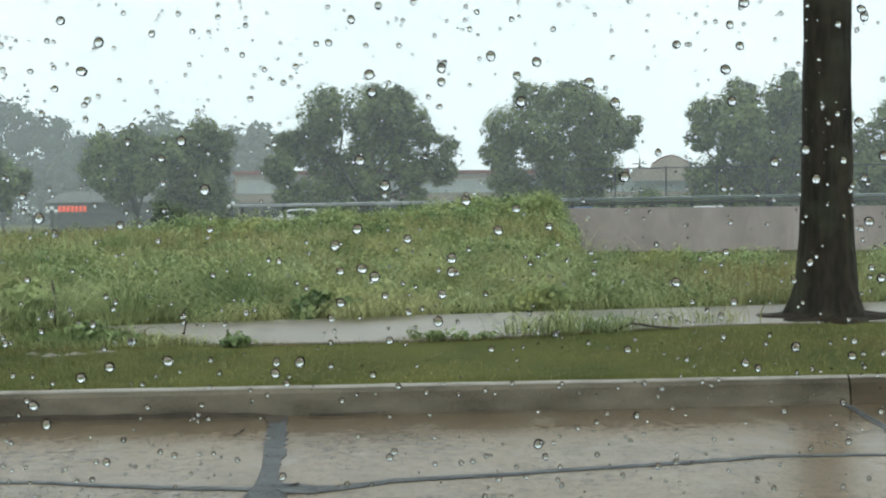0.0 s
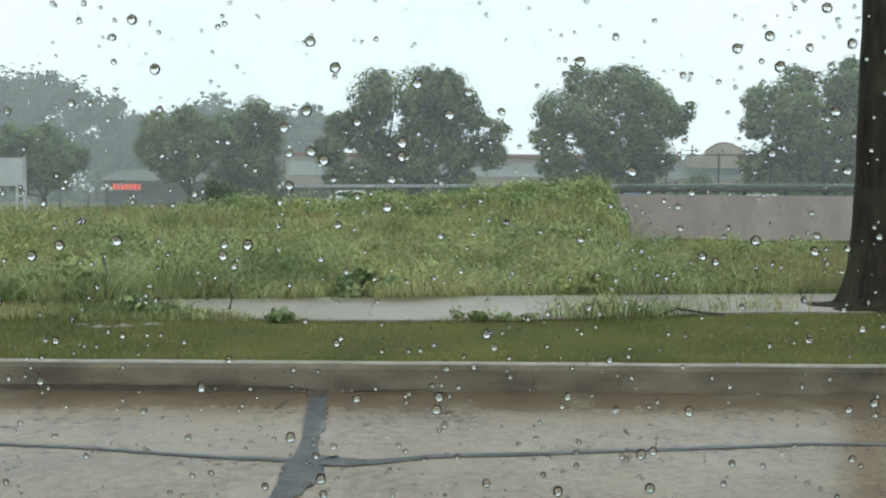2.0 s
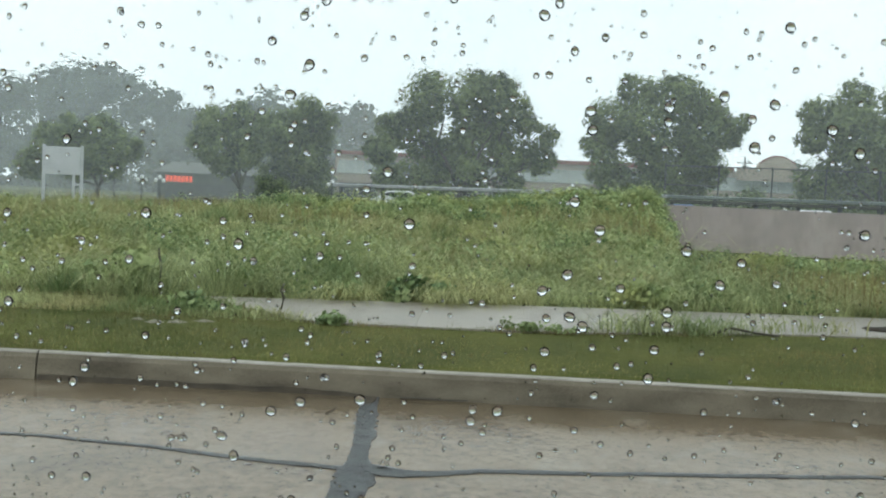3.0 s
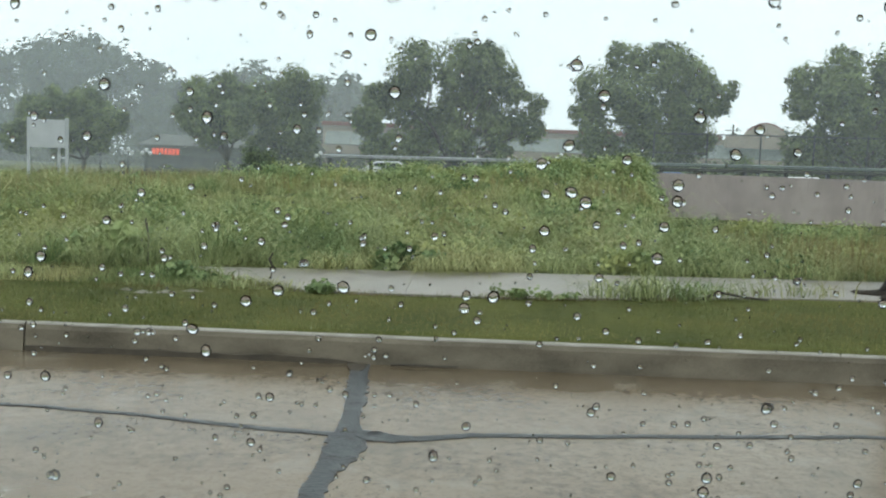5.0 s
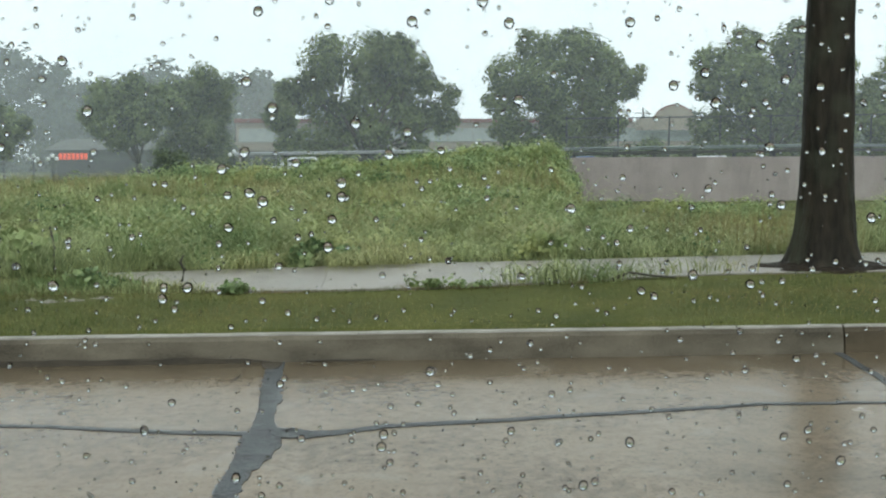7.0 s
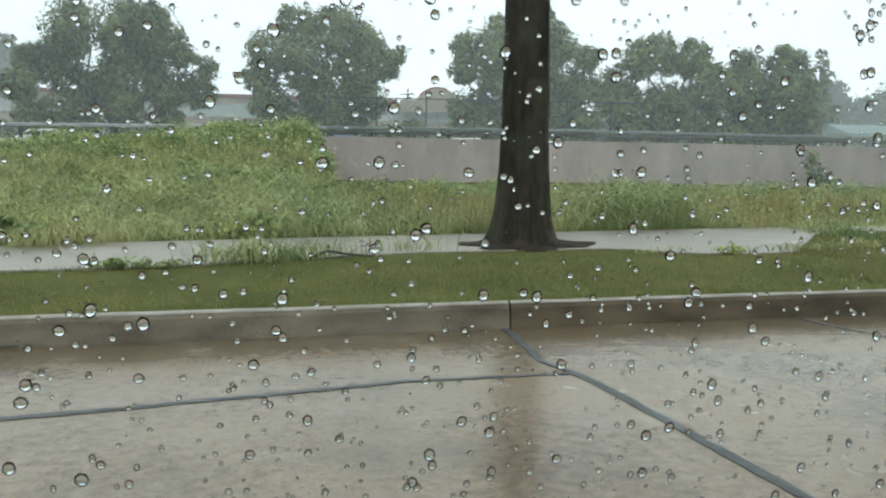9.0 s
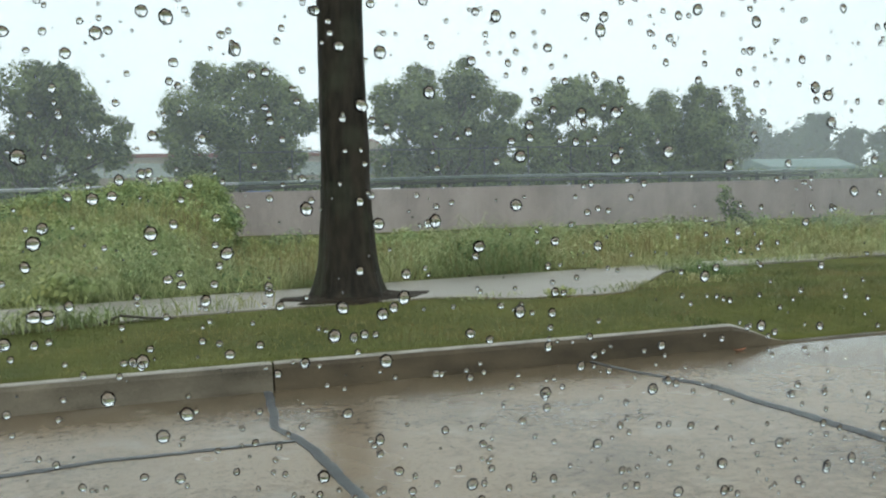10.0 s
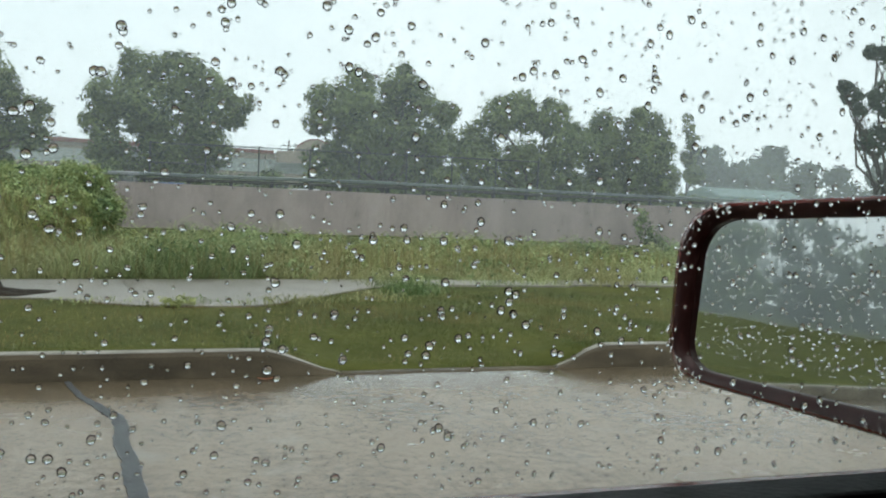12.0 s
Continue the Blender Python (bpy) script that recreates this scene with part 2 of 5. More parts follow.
def mottled(m, colour, scale, lo, hi, amount):
    """Blotches of another colour over a surface."""
    n, l = m.node_tree.nodes, m.node_tree.links
    b = n["Principled BSDF"]
    old = b.inputs["Base Color"].links[0].from_socket
    tc, nz, mr, mx = n.new("ShaderNodeTexCoord"), n.new("ShaderNodeTexNoise"), n.new("ShaderNodeMapRange"), n.new("ShaderNodeMix")
    nz.inputs["Scale"].default_value, nz.inputs["Detail"].default_value = scale, 5
    mr.inputs["From Min"].default_value, mr.inputs["From Max"].default_value, mr.inputs["To Max"].default_value = lo, hi, amount
    mx.data_type = "RGBA"
    mx.inputs[7].default_value = (*colour, 1)
    l.new(tc.outputs["Object"], nz.inputs["Vector"])
    l.new(nz.outputs["Fac"], mr.inputs["Value"])
    l.new(mr.outputs[0], mx.inputs[0])
    l.new(old, mx.inputs[6])
    l.new(mx.outputs[2], b.inputs["Base Color"])


mottled(M_BARK, (0.045, 0.05, 0.032), 3.0, 0.52, 0.7, 0.6)
mottled(M_WALK, (0.12, 0.105, 0.085), 2.2, 0.52, 0.7, 0.55)
mottled(M_ROAD, (0.07, 0.058, 0.042), 0.9, 0.5, 0.72, 0.6)
mottled(M_ROAD, (0.22, 0.195, 0.155), 2.6, 0.56, 0.72, 0.5)
mottled(M_TAR, (0.13, 0.135, 0.135), 7.0, 0.52, 0.66, 0.5)
mottled(M_TAR, (0.025, 0.024, 0.022), 11.0, 0.53, 0.62, 0.8)
mottled(M_TAR_OLD, (0.04, 0.042, 0.044), 8.0, 0.52, 0.64, 0.7)
mottled(M_WALL, (0.15, 0.135, 0.12), 0.35, 0.52, 0.75, 0.5)
M_BRANCH = surface("tree_bark", (0.03, 0.026, 0.02), (0.07, 0.06, 0.045), scale=3, rough=(0.7, 0.9), bump=0.5, bump_scale=14)
M_LAWN = foliage("mown_grass", (0.058, 0.082, 0.024), (0.185, 0.2, 0.084), scale=1.3, patch=(0.235, 0.175, 0.085), patch_scale=1.5, grain=0.35, lush=(0.062, 0.1, 0.025), lush_scale=1.5, bare=0.44)
M_FIELD = foliage("rank_grass", (0.098, 0.136, 0.054), (0.51, 0.55, 0.27), through=0.28, scale=1.1, patch=(0.36, 0.31, 0.15), patch_scale=0.5, grain=0.55, lush=(0.085, 0.15, 0.05), lush_scale=0.9, bare=0.48)
M_MATTED = foliage("matted_grass", (0.2, 0.22, 0.085), (0.5, 0.5, 0.24))
M_STRAW = foliage("straw_grass", (0.15, 0.13, 0.055), (0.33, 0.285, 0.13))
M_WEED = foliage("leafy_weed", (0.068, 0.12, 0.05), (0.365, 0.445, 0.2), through=0.28, scale=0.9, grain=0.45, patch=(0.38, 0.39, 0.15), patch_scale=0.6, lush=(0.06, 0.12, 0.042), lush_scale=0.8)
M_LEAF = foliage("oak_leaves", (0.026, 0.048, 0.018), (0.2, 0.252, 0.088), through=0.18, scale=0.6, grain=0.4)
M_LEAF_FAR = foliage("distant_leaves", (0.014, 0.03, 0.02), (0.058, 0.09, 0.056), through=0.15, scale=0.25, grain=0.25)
M_STUCCO = surface("beige_stucco", (0.29, 0.245, 0.2), (0.38, 0.325, 0.27), scale=0.6, rough=(0.8, 0.95), bump=0.1, bump_scale=20)
M_MAROON = surface("maroon_coping", (0.16, 0.045, 0.04), (0.22, 0.065, 0.055), scale=1, rough=(0.5, 0.7), bump=0.05)
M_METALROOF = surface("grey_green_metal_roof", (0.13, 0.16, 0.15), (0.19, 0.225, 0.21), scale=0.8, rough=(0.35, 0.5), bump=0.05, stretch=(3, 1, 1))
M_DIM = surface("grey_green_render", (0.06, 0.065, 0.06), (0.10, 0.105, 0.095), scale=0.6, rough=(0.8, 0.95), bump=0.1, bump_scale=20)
M_TEAL = surface("teal_canopy_sheet", (0.035, 0.095, 0.085), (0.055, 0.14, 0.125), scale=0.8, rough=(0.4, 0.6), bump=0.05)
M_DARKGLASS = plain("shop_glass", (0.03, 0.035, 0.04), 0.08)
M_STEEL = surface("galvanised_steel", (0.32, 0.34, 0.35), (0.5, 0.52, 0.53), scale=3, rough=(0.35, 0.55), bump=0.05, metal=0.6)
M_DARKSTEEL = surface("dark_painted_steel", (0.02, 0.025, 0.028), (0.05, 0.055, 0.06), scale=3, rough=(0.4, 0.6), bump=0.05)
M_WHITE = surface("weathered_white_paint", (0.36, 0.38, 0.39), (0.5, 0.52, 0.53), scale=2.5, rough=(0.45, 0.65), bump=0.1)
M_GLOBE = plain("opal_globe", (0.85, 0.87, 0.88), 0.25)
M_RED = plain("red_sign_letters", (0.85, 0.09, 0.04), 0.4, glow=0.65)
M_ORANGE = plain("orange_signal", (1.0, 0.16, 0.05), 0.4, glow=2.0)
M_TYRE = plain("tyre_rubber", (0.02, 0.02, 0.02), 0.8)
M_VAN = surface("dark_red_paint", (0.085, 0.015, 0.012), (0.13, 0.024, 0.02), scale=8, rough=(0.12, 0.2), bump=0.03, bump_scale=200)
M_RIM = surface("dark_maroon_plastic", (0.026, 0.009, 0.008), (0.06, 0.018, 0.016), scale=14, spec=0.3, rough=(0.3, 0.5), bump=0.05, bump_scale=200)
M_BLACK = surface("black_plastic", (0.008, 0.008, 0.009), (0.016, 0.016, 0.018), scale=30, spec=0.25, rough=(0.5, 0.7), bump=0.15, bump_scale=300)
M_TRIM = surface("dark_cabin_cloth", (0.025, 0.024, 0.024), (0.05, 0.05, 0.05), scale=20, rough=(0.85, 0.95), bump=0.2, bump_scale=300)
M_PANE = pane_material()
M_WATER = water_material()
M_MIRROR = plain("mirror_silver", (0.78, 0.80, 0.80), 0.02, 1.0)
M_DEADLEAF = plain("dead_leaf", (0.035, 0.026, 0.018), 0.6)


# ---- building helpers ----
def empty(name, at=(0, 0, 0), label="", category="", group="", kind=""):
    e = new(name)
    e.location = at
    e.empty_display_size = 0.2
    return tagged(e, label, category, group, kind)


def link_mesh(name, me, material, parent=None, label="", smooth=False):
    me.materials.append(material)
    if smooth:
        me.polygons.foreach_set("use_smooth", np.ones(len(me.polygons), dtype=bool))
    ob = new(name, me)
    if parent:
        ob.parent = parent
        # parts are modelled in world metres
        ob.matrix_parent_inverse = world_of(parent).inverted()
    if label:
        ob["label"] = label
    return ob


def world_of(ob):
    m = ob.matrix_basis.copy()
    while ob.parent:
        m = ob.parent.matrix_basis @ ob.matrix_parent_inverse @ m
        ob = ob.parent
    return m


def part(name, bm, material, parent, label="", smooth=False):
    me = bpy.data.meshes.new(name)
    bm.to_mesh(me)
    bm.free()
    return link_mesh(name, me, material, parent, label, smooth)


def arrays(name, verts, faces, material, parent=None, label="", smooth=False):
    """A mesh from numpy arrays; faces all have the same number of corners."""
    me = bpy.data.meshes.new(name)
    k = faces.shape[1]
    me.vertices.add(len(verts))
    me.vertices.foreach_set("co", np.asarray(verts, dtype=np.float32).ravel())
    me.loops.add(faces.size)
    me.loops.foreach_set("vertex_index", faces.astype(np.int32).ravel())
    me.polygons.add(len(faces))
    me.polygons.foreach_set("loop_start", np.arange(0, faces.size, k, dtype=np.int32))
    me.update(calc_edges=True)
    return link_mesh(name, me, material, parent, label, smooth)


def add_box(bm, lo, hi, bevel=0.0):
    made = bmesh.ops.create_cube(bm, size=1.0)["verts"]
    for v in made:
        v.co = Vector([lo[i] + (v.co[i] + 0.5) * (hi[i] - lo[i]) for i in range(3)])
    if bevel:
        edges = {e for v in made for e in v.link_edges}
        bmesh.ops.bevel(bm, geom=list(edges), offset=bevel, segments=2, affect="EDGES", profile=0.6)
    return bm


def box(lo, hi, bevel=0.0):
    return add_box(bmesh.new(), lo, hi, bevel)


def add_tube(bm, points, radii, sides=8):
    rings = []
    for i, p in enumerate(points):
        a = Vector(points[max(i - 1, 0)])
        b = Vector(points[min(i + 1, len(points) - 1)])
        q = (b - a).normalized().to_track_quat("Z", "Y")
        rings.append([bm.verts.new(Vector(p) + q @ Vector((math.cos(2 * math.pi * k / sides) * radii[i], math.sin(2 * math.pi * k / sides) * radii[i], 0))) for k in range(sides)])
    for lo, hi in zip(rings, rings[1:]):
        for k in range(sides):
            bm.faces.new((lo[k], lo[(k + 1) % sides], hi[(k + 1) % sides], hi[k]))
    bm.faces.new(rings[0][::-1])
    bm.faces.new(rings[-1])
    return bm


def tube(points, radii, sides=8):
    return add_tube(bmesh.new(), points, radii, sides)


def extrude_profile(profile, xs, lift=lambda x, p: p):
    """A closed (y, z) outline drawn along x."""
    bm = bmesh.new()
    rings = [[bm.verts.new((x, *lift(x, p))) for p in profile] for x in xs]
    k = len(profile)
    for a, b in zip(rings, rings[1:]):
        for i in range(k):
            bm.faces.new((a[i], a[(i + 1) % k], b[(i + 1) % k], b[i]))
    bm.faces.new(rings[0])
    bm.faces.new(rings[-1][::-1])
    bmesh.ops.recalc_face_normals(bm, faces=bm.faces)
    return bm


def smooth01(a, b, v):
    u = np.clip((np.asarray(v, dtype=float) - a) / (b - a), 0, 1)
    return u * u * (3 - 2 * u)


def wave(x, y, seed=0.0):
    """Cheap smooth unevenness between -1 and 1."""
    return (np.sin(0.71 * x + 1.3 * seed + 0.8 * np.sin(0.47 * y + seed)) + np.sin(0.53 * y - 0.37 * x + 2.1 * seed) + np.sin(1.9 * x + 1.1 * y + seed) * 0.5) / 2.5


# ---- the lie of the land ----
CREST_X = (-60, -14, -7, -3, 0, 4, 6.5, 7.6, 40, 90)
CREST_Z = (0.15, 0.2, 0.38, 0.55, 0.78, 0.98, 1.0, -1.0, -1.2, -1.2)
KERB_Y, KERB_H, WALL_Y = 5.75, 0.168, 43.0


def flank(x, y):
    """The mound's edge runs aslant, away from the road."""
    return x + 0.175 * (37 - np.clip(y, 12, 37))


def ground_z(x, y):
    x, y = np.asarray(x, dtype=float), np.asarray(y, dtype=float)
    crest = np.interp(flank(x, y), CREST_X, CREST_Z)
    rise = smooth01(11, 35, y)
    sink = smooth01(10.5, 24, y)
    z = 0.18 * (1 - rise) + np.maximum(crest, 0) * rise + np.minimum(crest, 0) * sink + 0.06 * wave(x, y) * smooth01(11, 16, y) * (1 - smooth01(60, 90, y))
    back = smooth01(40.5, 47, y)
    z = z * (1 - back) + (-0.1 - 0.45 * smooth01(60, 85, y)) * back
    verge = 0.15 + 0.03 * smooth01(6, 8, y)
    z = np.where(y < 10.5, verge * (1 - smooth01(9.5, 10.5, y)) + z * smooth01(9.5, 10.5, y), z)
    drive = smooth01(6.2, 6.65, x) * (1 - smooth01(8.2, 8.6, x)) * (1 - smooth01(5.9, 7.0, y))
    z = z - 0.145 * drive
    return np.where(y < KERB_Y + 0.045, -0.35, z)


def near_edge(x):
    x = np.asarray(x, dtype=float)
    bay = 0.45 * smooth01(4.9, 5.6, x) * (1 - smooth01(6.4, 7.2, x))
    return 7.55 + 0.75 * smooth01(0.3, 3.2, x) - bay + 1.45 * smooth01(6.7, 8.7, x) + 0.04 * np.sin(1.7 * x) + 1.1 * (1 - smooth01(-2.8, -1.2, x))


def far_edge(x):
    return np.interp(x, (-6, -2.75, 0, 1.5, 5, 8.5, 12.5, 30), (8.4, 8.78, 9.3, 9.52, 9.98, 10.36, 10.62, 12.0))


def make_ground():
    xs = np.concatenate([np.array([-700, -300, -150, -90]), np.arange(-60, 70, 0.5), np.array([80, 110, 160, 300, 700])])
    ys = np.concatenate([np.array([-500, -150, -60, -20, 0, 4, KERB_Y + 0.04, KERB_Y + 0.047]), np.arange(6.1, 12, 0.25), np.arange(12, 50, 0.5), np.array([52, 56, 60, 66, 72, 80, 90, 110, 150, 250, 450, 900])])
    gx, gy = np.meshgrid(xs, ys)
    v = np.stack([gx, gy, ground_z(gx, gy)], -1).reshape(-1, 3)
    nx, ny = len(xs), len(ys)
    i = (np.arange(ny - 1)[:, None] * nx + np.arange(nx - 1)).ravel()
    f = np.stack([i, i + 1, i + nx + 1, i + nx], -1)
    return tagged(arrays("ground", v, f, M_SOIL, smooth=True), "uneven grassy soil of the verge and the vacant field", "ground", kind="structure")


make_ground()

# ---- road, kerb, sidewalk ----
JOINT_X = (-46, -30, -22, -14, -9, -4.3, -0.55, 9.6, 14, 19, 25, 34, 50)
JOINT_Y = (-9.0, -4.0, 0.7, KERB_Y + 0.02)
road = tagged(empty("road"), "wet pale concrete road in slabs with dark tar-sealed joints", "road", kind="structure")


def slab(parent, x0, x1, y0, y1, z0, z1, material, name="slab"):
    return part(name, box((x0, y0, z0), (x1, y1, z1), 0.002), material, parent)


for x0, x1 in zip(JOINT_X, JOINT_X[1:]):
    for y0, y1 in zip(JOINT_Y, JOINT_Y[1:]):
        slab(road, x0 + 0.0015, x1 - 0.0015, y0 + 0.0015, y1 - 0.0015, -0.2, 0.0, M_ROAD)


def ribbon(points, widths, z, material, name, parent, seed=1, step=0.03, label="", rag=1.0):
    """An uneven flat strip of poured tar along a line."""
    rnd = random.Random(seed)
    bm = bmesh.new()
    rows = []
    for (ax, ay), (bx, by), wa, wb in zip(points, points[1:], widths, widths[1:]):
        n = max(2, int(math.hypot(bx - ax, by - ay) / step))
        d = Vector((bx - ax, by - ay)).normalized()
        side = Vector((-d.y, d.x))
        for k in range(n):
            u = k / n
            far = len(rows) * step
            w = (wa + (wb - wa) * u) * (1 + rag * (0.14 * noise.noise(Vector((far * 5, seed, 0))) + 0.09 * noise.noise(Vector((far * 16, seed, 3))) + rnd.uniform(-0.04, 0.04))) / 2
            c = Vector((ax + (bx - ax) * u, ay + (by - ay) * u)) + side * (0.016 * noise.noise(Vector((far * 3, seed, 7))) + 0.006 * noise.noise(Vector((far * 14, seed, 9))))
            crumb = rag * (0.1 * noise.noise(Vector((far * 22, seed, 13))) + rnd.uniform(-0.05, 0.05))
            rows.append([c + side * w * (1 + crumb), c - side * w * (1 - crumb)])
    lo = [[bm.verts.new((p.x, p.y, z)) for p in r] for r in rows]
    hi = [[bm.verts.new((p.x, p.y, z - 0.03)) for p in r] for r in rows]
    for i in range(len(rows) - 1):
        bm.faces.new((lo[i][0], lo[i][1], lo[i + 1][1], lo[i + 1][0]))
        bm.faces.new((lo[i][1], hi[i][1], hi[i + 1][1], lo[i + 1][1]))
        bm.faces.new((lo[i + 1][0], hi[i + 1][0], hi[i][0], lo[i][0]))
    bmesh.ops.recalc_face_normals(bm, faces=bm.faces)
    return part(name, bm, material, parent, label)


# across the road: a broad old seal, then narrower ones
ribbon([(-0.6, KERB_Y), (-0.57, 5.25), (-0.53, 4.8), (-0.515, 4.47), (-0.5, 4.28), (-0.49, 4.1), (-0.5, 3.93), (-0.517, 3.75), (-0.53, 3.5), (-0.55, 0.0)], [0.1, 0.108, 0.1, 0.085, 0.11, 0.18, 0.155, 0.11, 0.1, 0.11], 0.004, M_TAR, "tar_seal", road, 3, 0.018, "broad cracked tar seal", 1.7)
ribbon([(-0.48, 4.3), (-0.4, 4.2), (-0.3, 4.165), (-0.18, 4.19)], [0.02, 0.17, 0.1, 0.06], 0.006, M_TAR, "tar_seal", road, 31, 0.018, rag=1.5)
ribbon([(-0.62, KERB_Y - 0.035), (-0.61, 5.6), (-0.6, 5.5)], [0.11, 0.1, 0.03], 0.007, M_DARKBROWN, "gutter_dirt", road, 33, 0.012, "dark dirt gathered in the gutter", 2.0)
ribbon([(2.84, KERB_Y), (2.72, 4.8), (2.80, 4.3), (2.80, 0.0)], [0.05, 0.045, 0.055, 0.055], 0.004, M_TAR_OLD, "tar_seal", road, 4)
ribbon([(5.02, KERB_Y), (5.08, 5.3), (5.23, 4.8), (5.2, 0.0)], [0.03, 0.04, 0.07, 0.08], 0.004, M_TAR_OLD, "tar_seal", road, 5)
# along the road
ribbon([(-12, 4.62), (-1.95, 4.47), (-1.2, 4.33), (-0.85, 4.24), (-0.5, 4.21), (-0.2, 4.19), (0.04, 4.28), (0.6, 4.35), (1.9, 4.54), (2.78, 4.52)], [0.034, 0.034, 0.042, 0.048, 0.055, 0.07, 0.056, 0.05, 0.042, 0.034], 0.0045, M_TAR_OLD, "tar_seal", road, 6, 0.03, rag=1.5)
for x in JOINT_X[1:-1]:
    if x != -0.55:
        ribbon([(x, KERB_Y), (x, 0.0)], [0.05, 0.06], 0.004, M_TAR_OLD, "tar_seal", road, int(x * 10) + 900)
ribbon([(-40, 0.7), (45, 0.7)], [0.05, 0.05], 0.005, M_TAR, "tar_seal", road, 7, 0.5)

kerb = tagged(empty("kerb"), "brown-stained wet concrete kerb with a dropped gap for a driveway", "kerb", kind="structure")
PROFILE = [(KERB_Y - 0.03, -0.1), (KERB_Y - 0.022, 0.02), (KERB_Y - 0.008, 0.13), (KERB_Y + 0.006, 0.156), (KERB_Y + 0.03, 0.167), (KERB_Y + 0.052, 0.17), (KERB_Y + 0.052, -0.1)]


def kerb_piece(x0, x1, drop=lambda x: 1.0, edged=True):
    n = max(3, int((x1 - x0) / 0.12))
    xs = [x0 + (x1 - x0) * i / n for i in range(n + 1)]

    def lift(x, p):
        s = drop(x)
        jig = 0.004 * math.sin(7 * x) + 0.003 * math.sin(23 * x + 1)
        return (p[0] + jig * (1 if p[1] > 0 else 0), p[1] * s if p[1] > 0.01 else p[1])
    ob = part("kerb_stone", extrude_profile(PROFILE, xs, lift), M_KERB if x0 < 2.8 else M_KERB_DARK, kerb)
    if not edged:
        return ob
    # the worn pale arris along the top
    edge = [(KERB_Y + 0.003, 0.157), (KERB_Y + 0.008, 0.165), (KERB_Y + 0.018, 0.1705), (KERB_Y + 0.028, 0.1725), (KERB_Y + 0.028, 0.15)]

    def lift_edge(x, p):
        jig = 0.004 * math.sin(7 * x) + 0.003 * math.sin(23 * x + 1)
        worn = 0.006 * math.sin(3.1 * x) + 0.004 * math.sin(17 * x)
        return (p[0] + jig + (worn if p[0] > KERB_Y + 0.025 else 0), p[1] * drop(x))
    part("worn_edge", extrude_profile(edge, xs, lift_edge), M_KERBTOP, ob, "pale worn top edge")
    return ob


def fall(x):
    return 1.0 - 0.93 * min(1.0, max(0.0, (x - 6.2) / 0.42))


def climb(x):
    return 0.07 + 0.93 * min(1.0, max(0.0, (x - 8.26) / 0.3))


for a, b in ((-46, -34), (-34, -22), (-22, -12), (-12, -8.1), (-8.1, -2.63), (-2.63, 2.88)):
    kerb_piece(a + 0.006, b - 0.006)
kerb_piece(2.886, 6.66, fall)
kerb_piece(6.67, 8.22, lambda x: 0.07, False)
kerb_piece(8.23, 13.494, climb)
for a, b in ((13.5, 19), (19, 30), (30, 50)):
    kerb_piece(a + 0.006, b - 0.006)
# dark brown strip along the foot, up to the broad seal
strip_xs = [-2.62 + 0.05 * k for k in range(41)]
part("foot_strip", extrude_profile([(KERB_Y - 0.034, -0.01), (KERB_Y - 0.028, 0.045), (KERB_Y - 0.018, 0.047), (KERB_Y - 0.018, -0.01)], strip_xs,
                                   lambda x, p: (p[0], p[1] * (0.75 + 0.35 * noise.noise(Vector((x * 4, 0, 2)))) * min(1.0, 0.1 + 4 * (-0.6 - x)) if p[1] > 0 else p[1])), M_DARKBROWN, kerb, "dark brown strip along the kerb foot")

sidewalk = tagged(empty("sidewalk"), "wet grey concrete footpath with grass growing over its edges", "sidewalk", kind="structure")
WALK_X = [-2.75, -1.9, -0.45, 1.05, 2.55, 4.1, 5.6, 7.0, 8.3]
for x0, x1 in zip(WALK_X, WALK_X[1:]):
    bm = bmesh.new()
    n = 6
    top, low = [], []
    for i in range(n + 1):
        x = x0 + 0.002 + (x1 - x0 - 0.004) * i / n
        a, b = float(near_edge(x)), float(far_edge(x))
        top.append([bm.verts.new((x, a, 0.193)), bm.verts.new((x, b, 0.193))])
        low.append([bm.verts.new((x, a, 0.08)), bm.verts.new((x, b, 0.08))])
    for i in range(n):
        bm.faces.new((top[i][0], top[i + 1][0], top[i + 1][1], top[i][1]))
        bm.faces.new((low[i][0], low[i + 1][0], top[i + 1][0], top[i][0]))
        bm.faces.new((top[i][1], top[i + 1][1], low[i + 1][1], low[i][1]))
    for e in (0, n):
        bm.faces.new((top[e][0], top[e][1], low[e][1], low[e][0]))
    bmesh.ops.recalc_face_normals(bm, faces=bm.faces)
    part("slab", bm, M_WALK, sidewalk)
# the path goes on, half overgrown
for x0, x1 in ((8.31, 10.6), (10.61, 12.6), (12.61, 14.6), (14.61, 17)):
    slab(sidewalk, x0, x1, float(far_edge(x0)) - 0.62, float(far_edge(x0)) - 0.02, 0.05, 0.2, M_WALK)


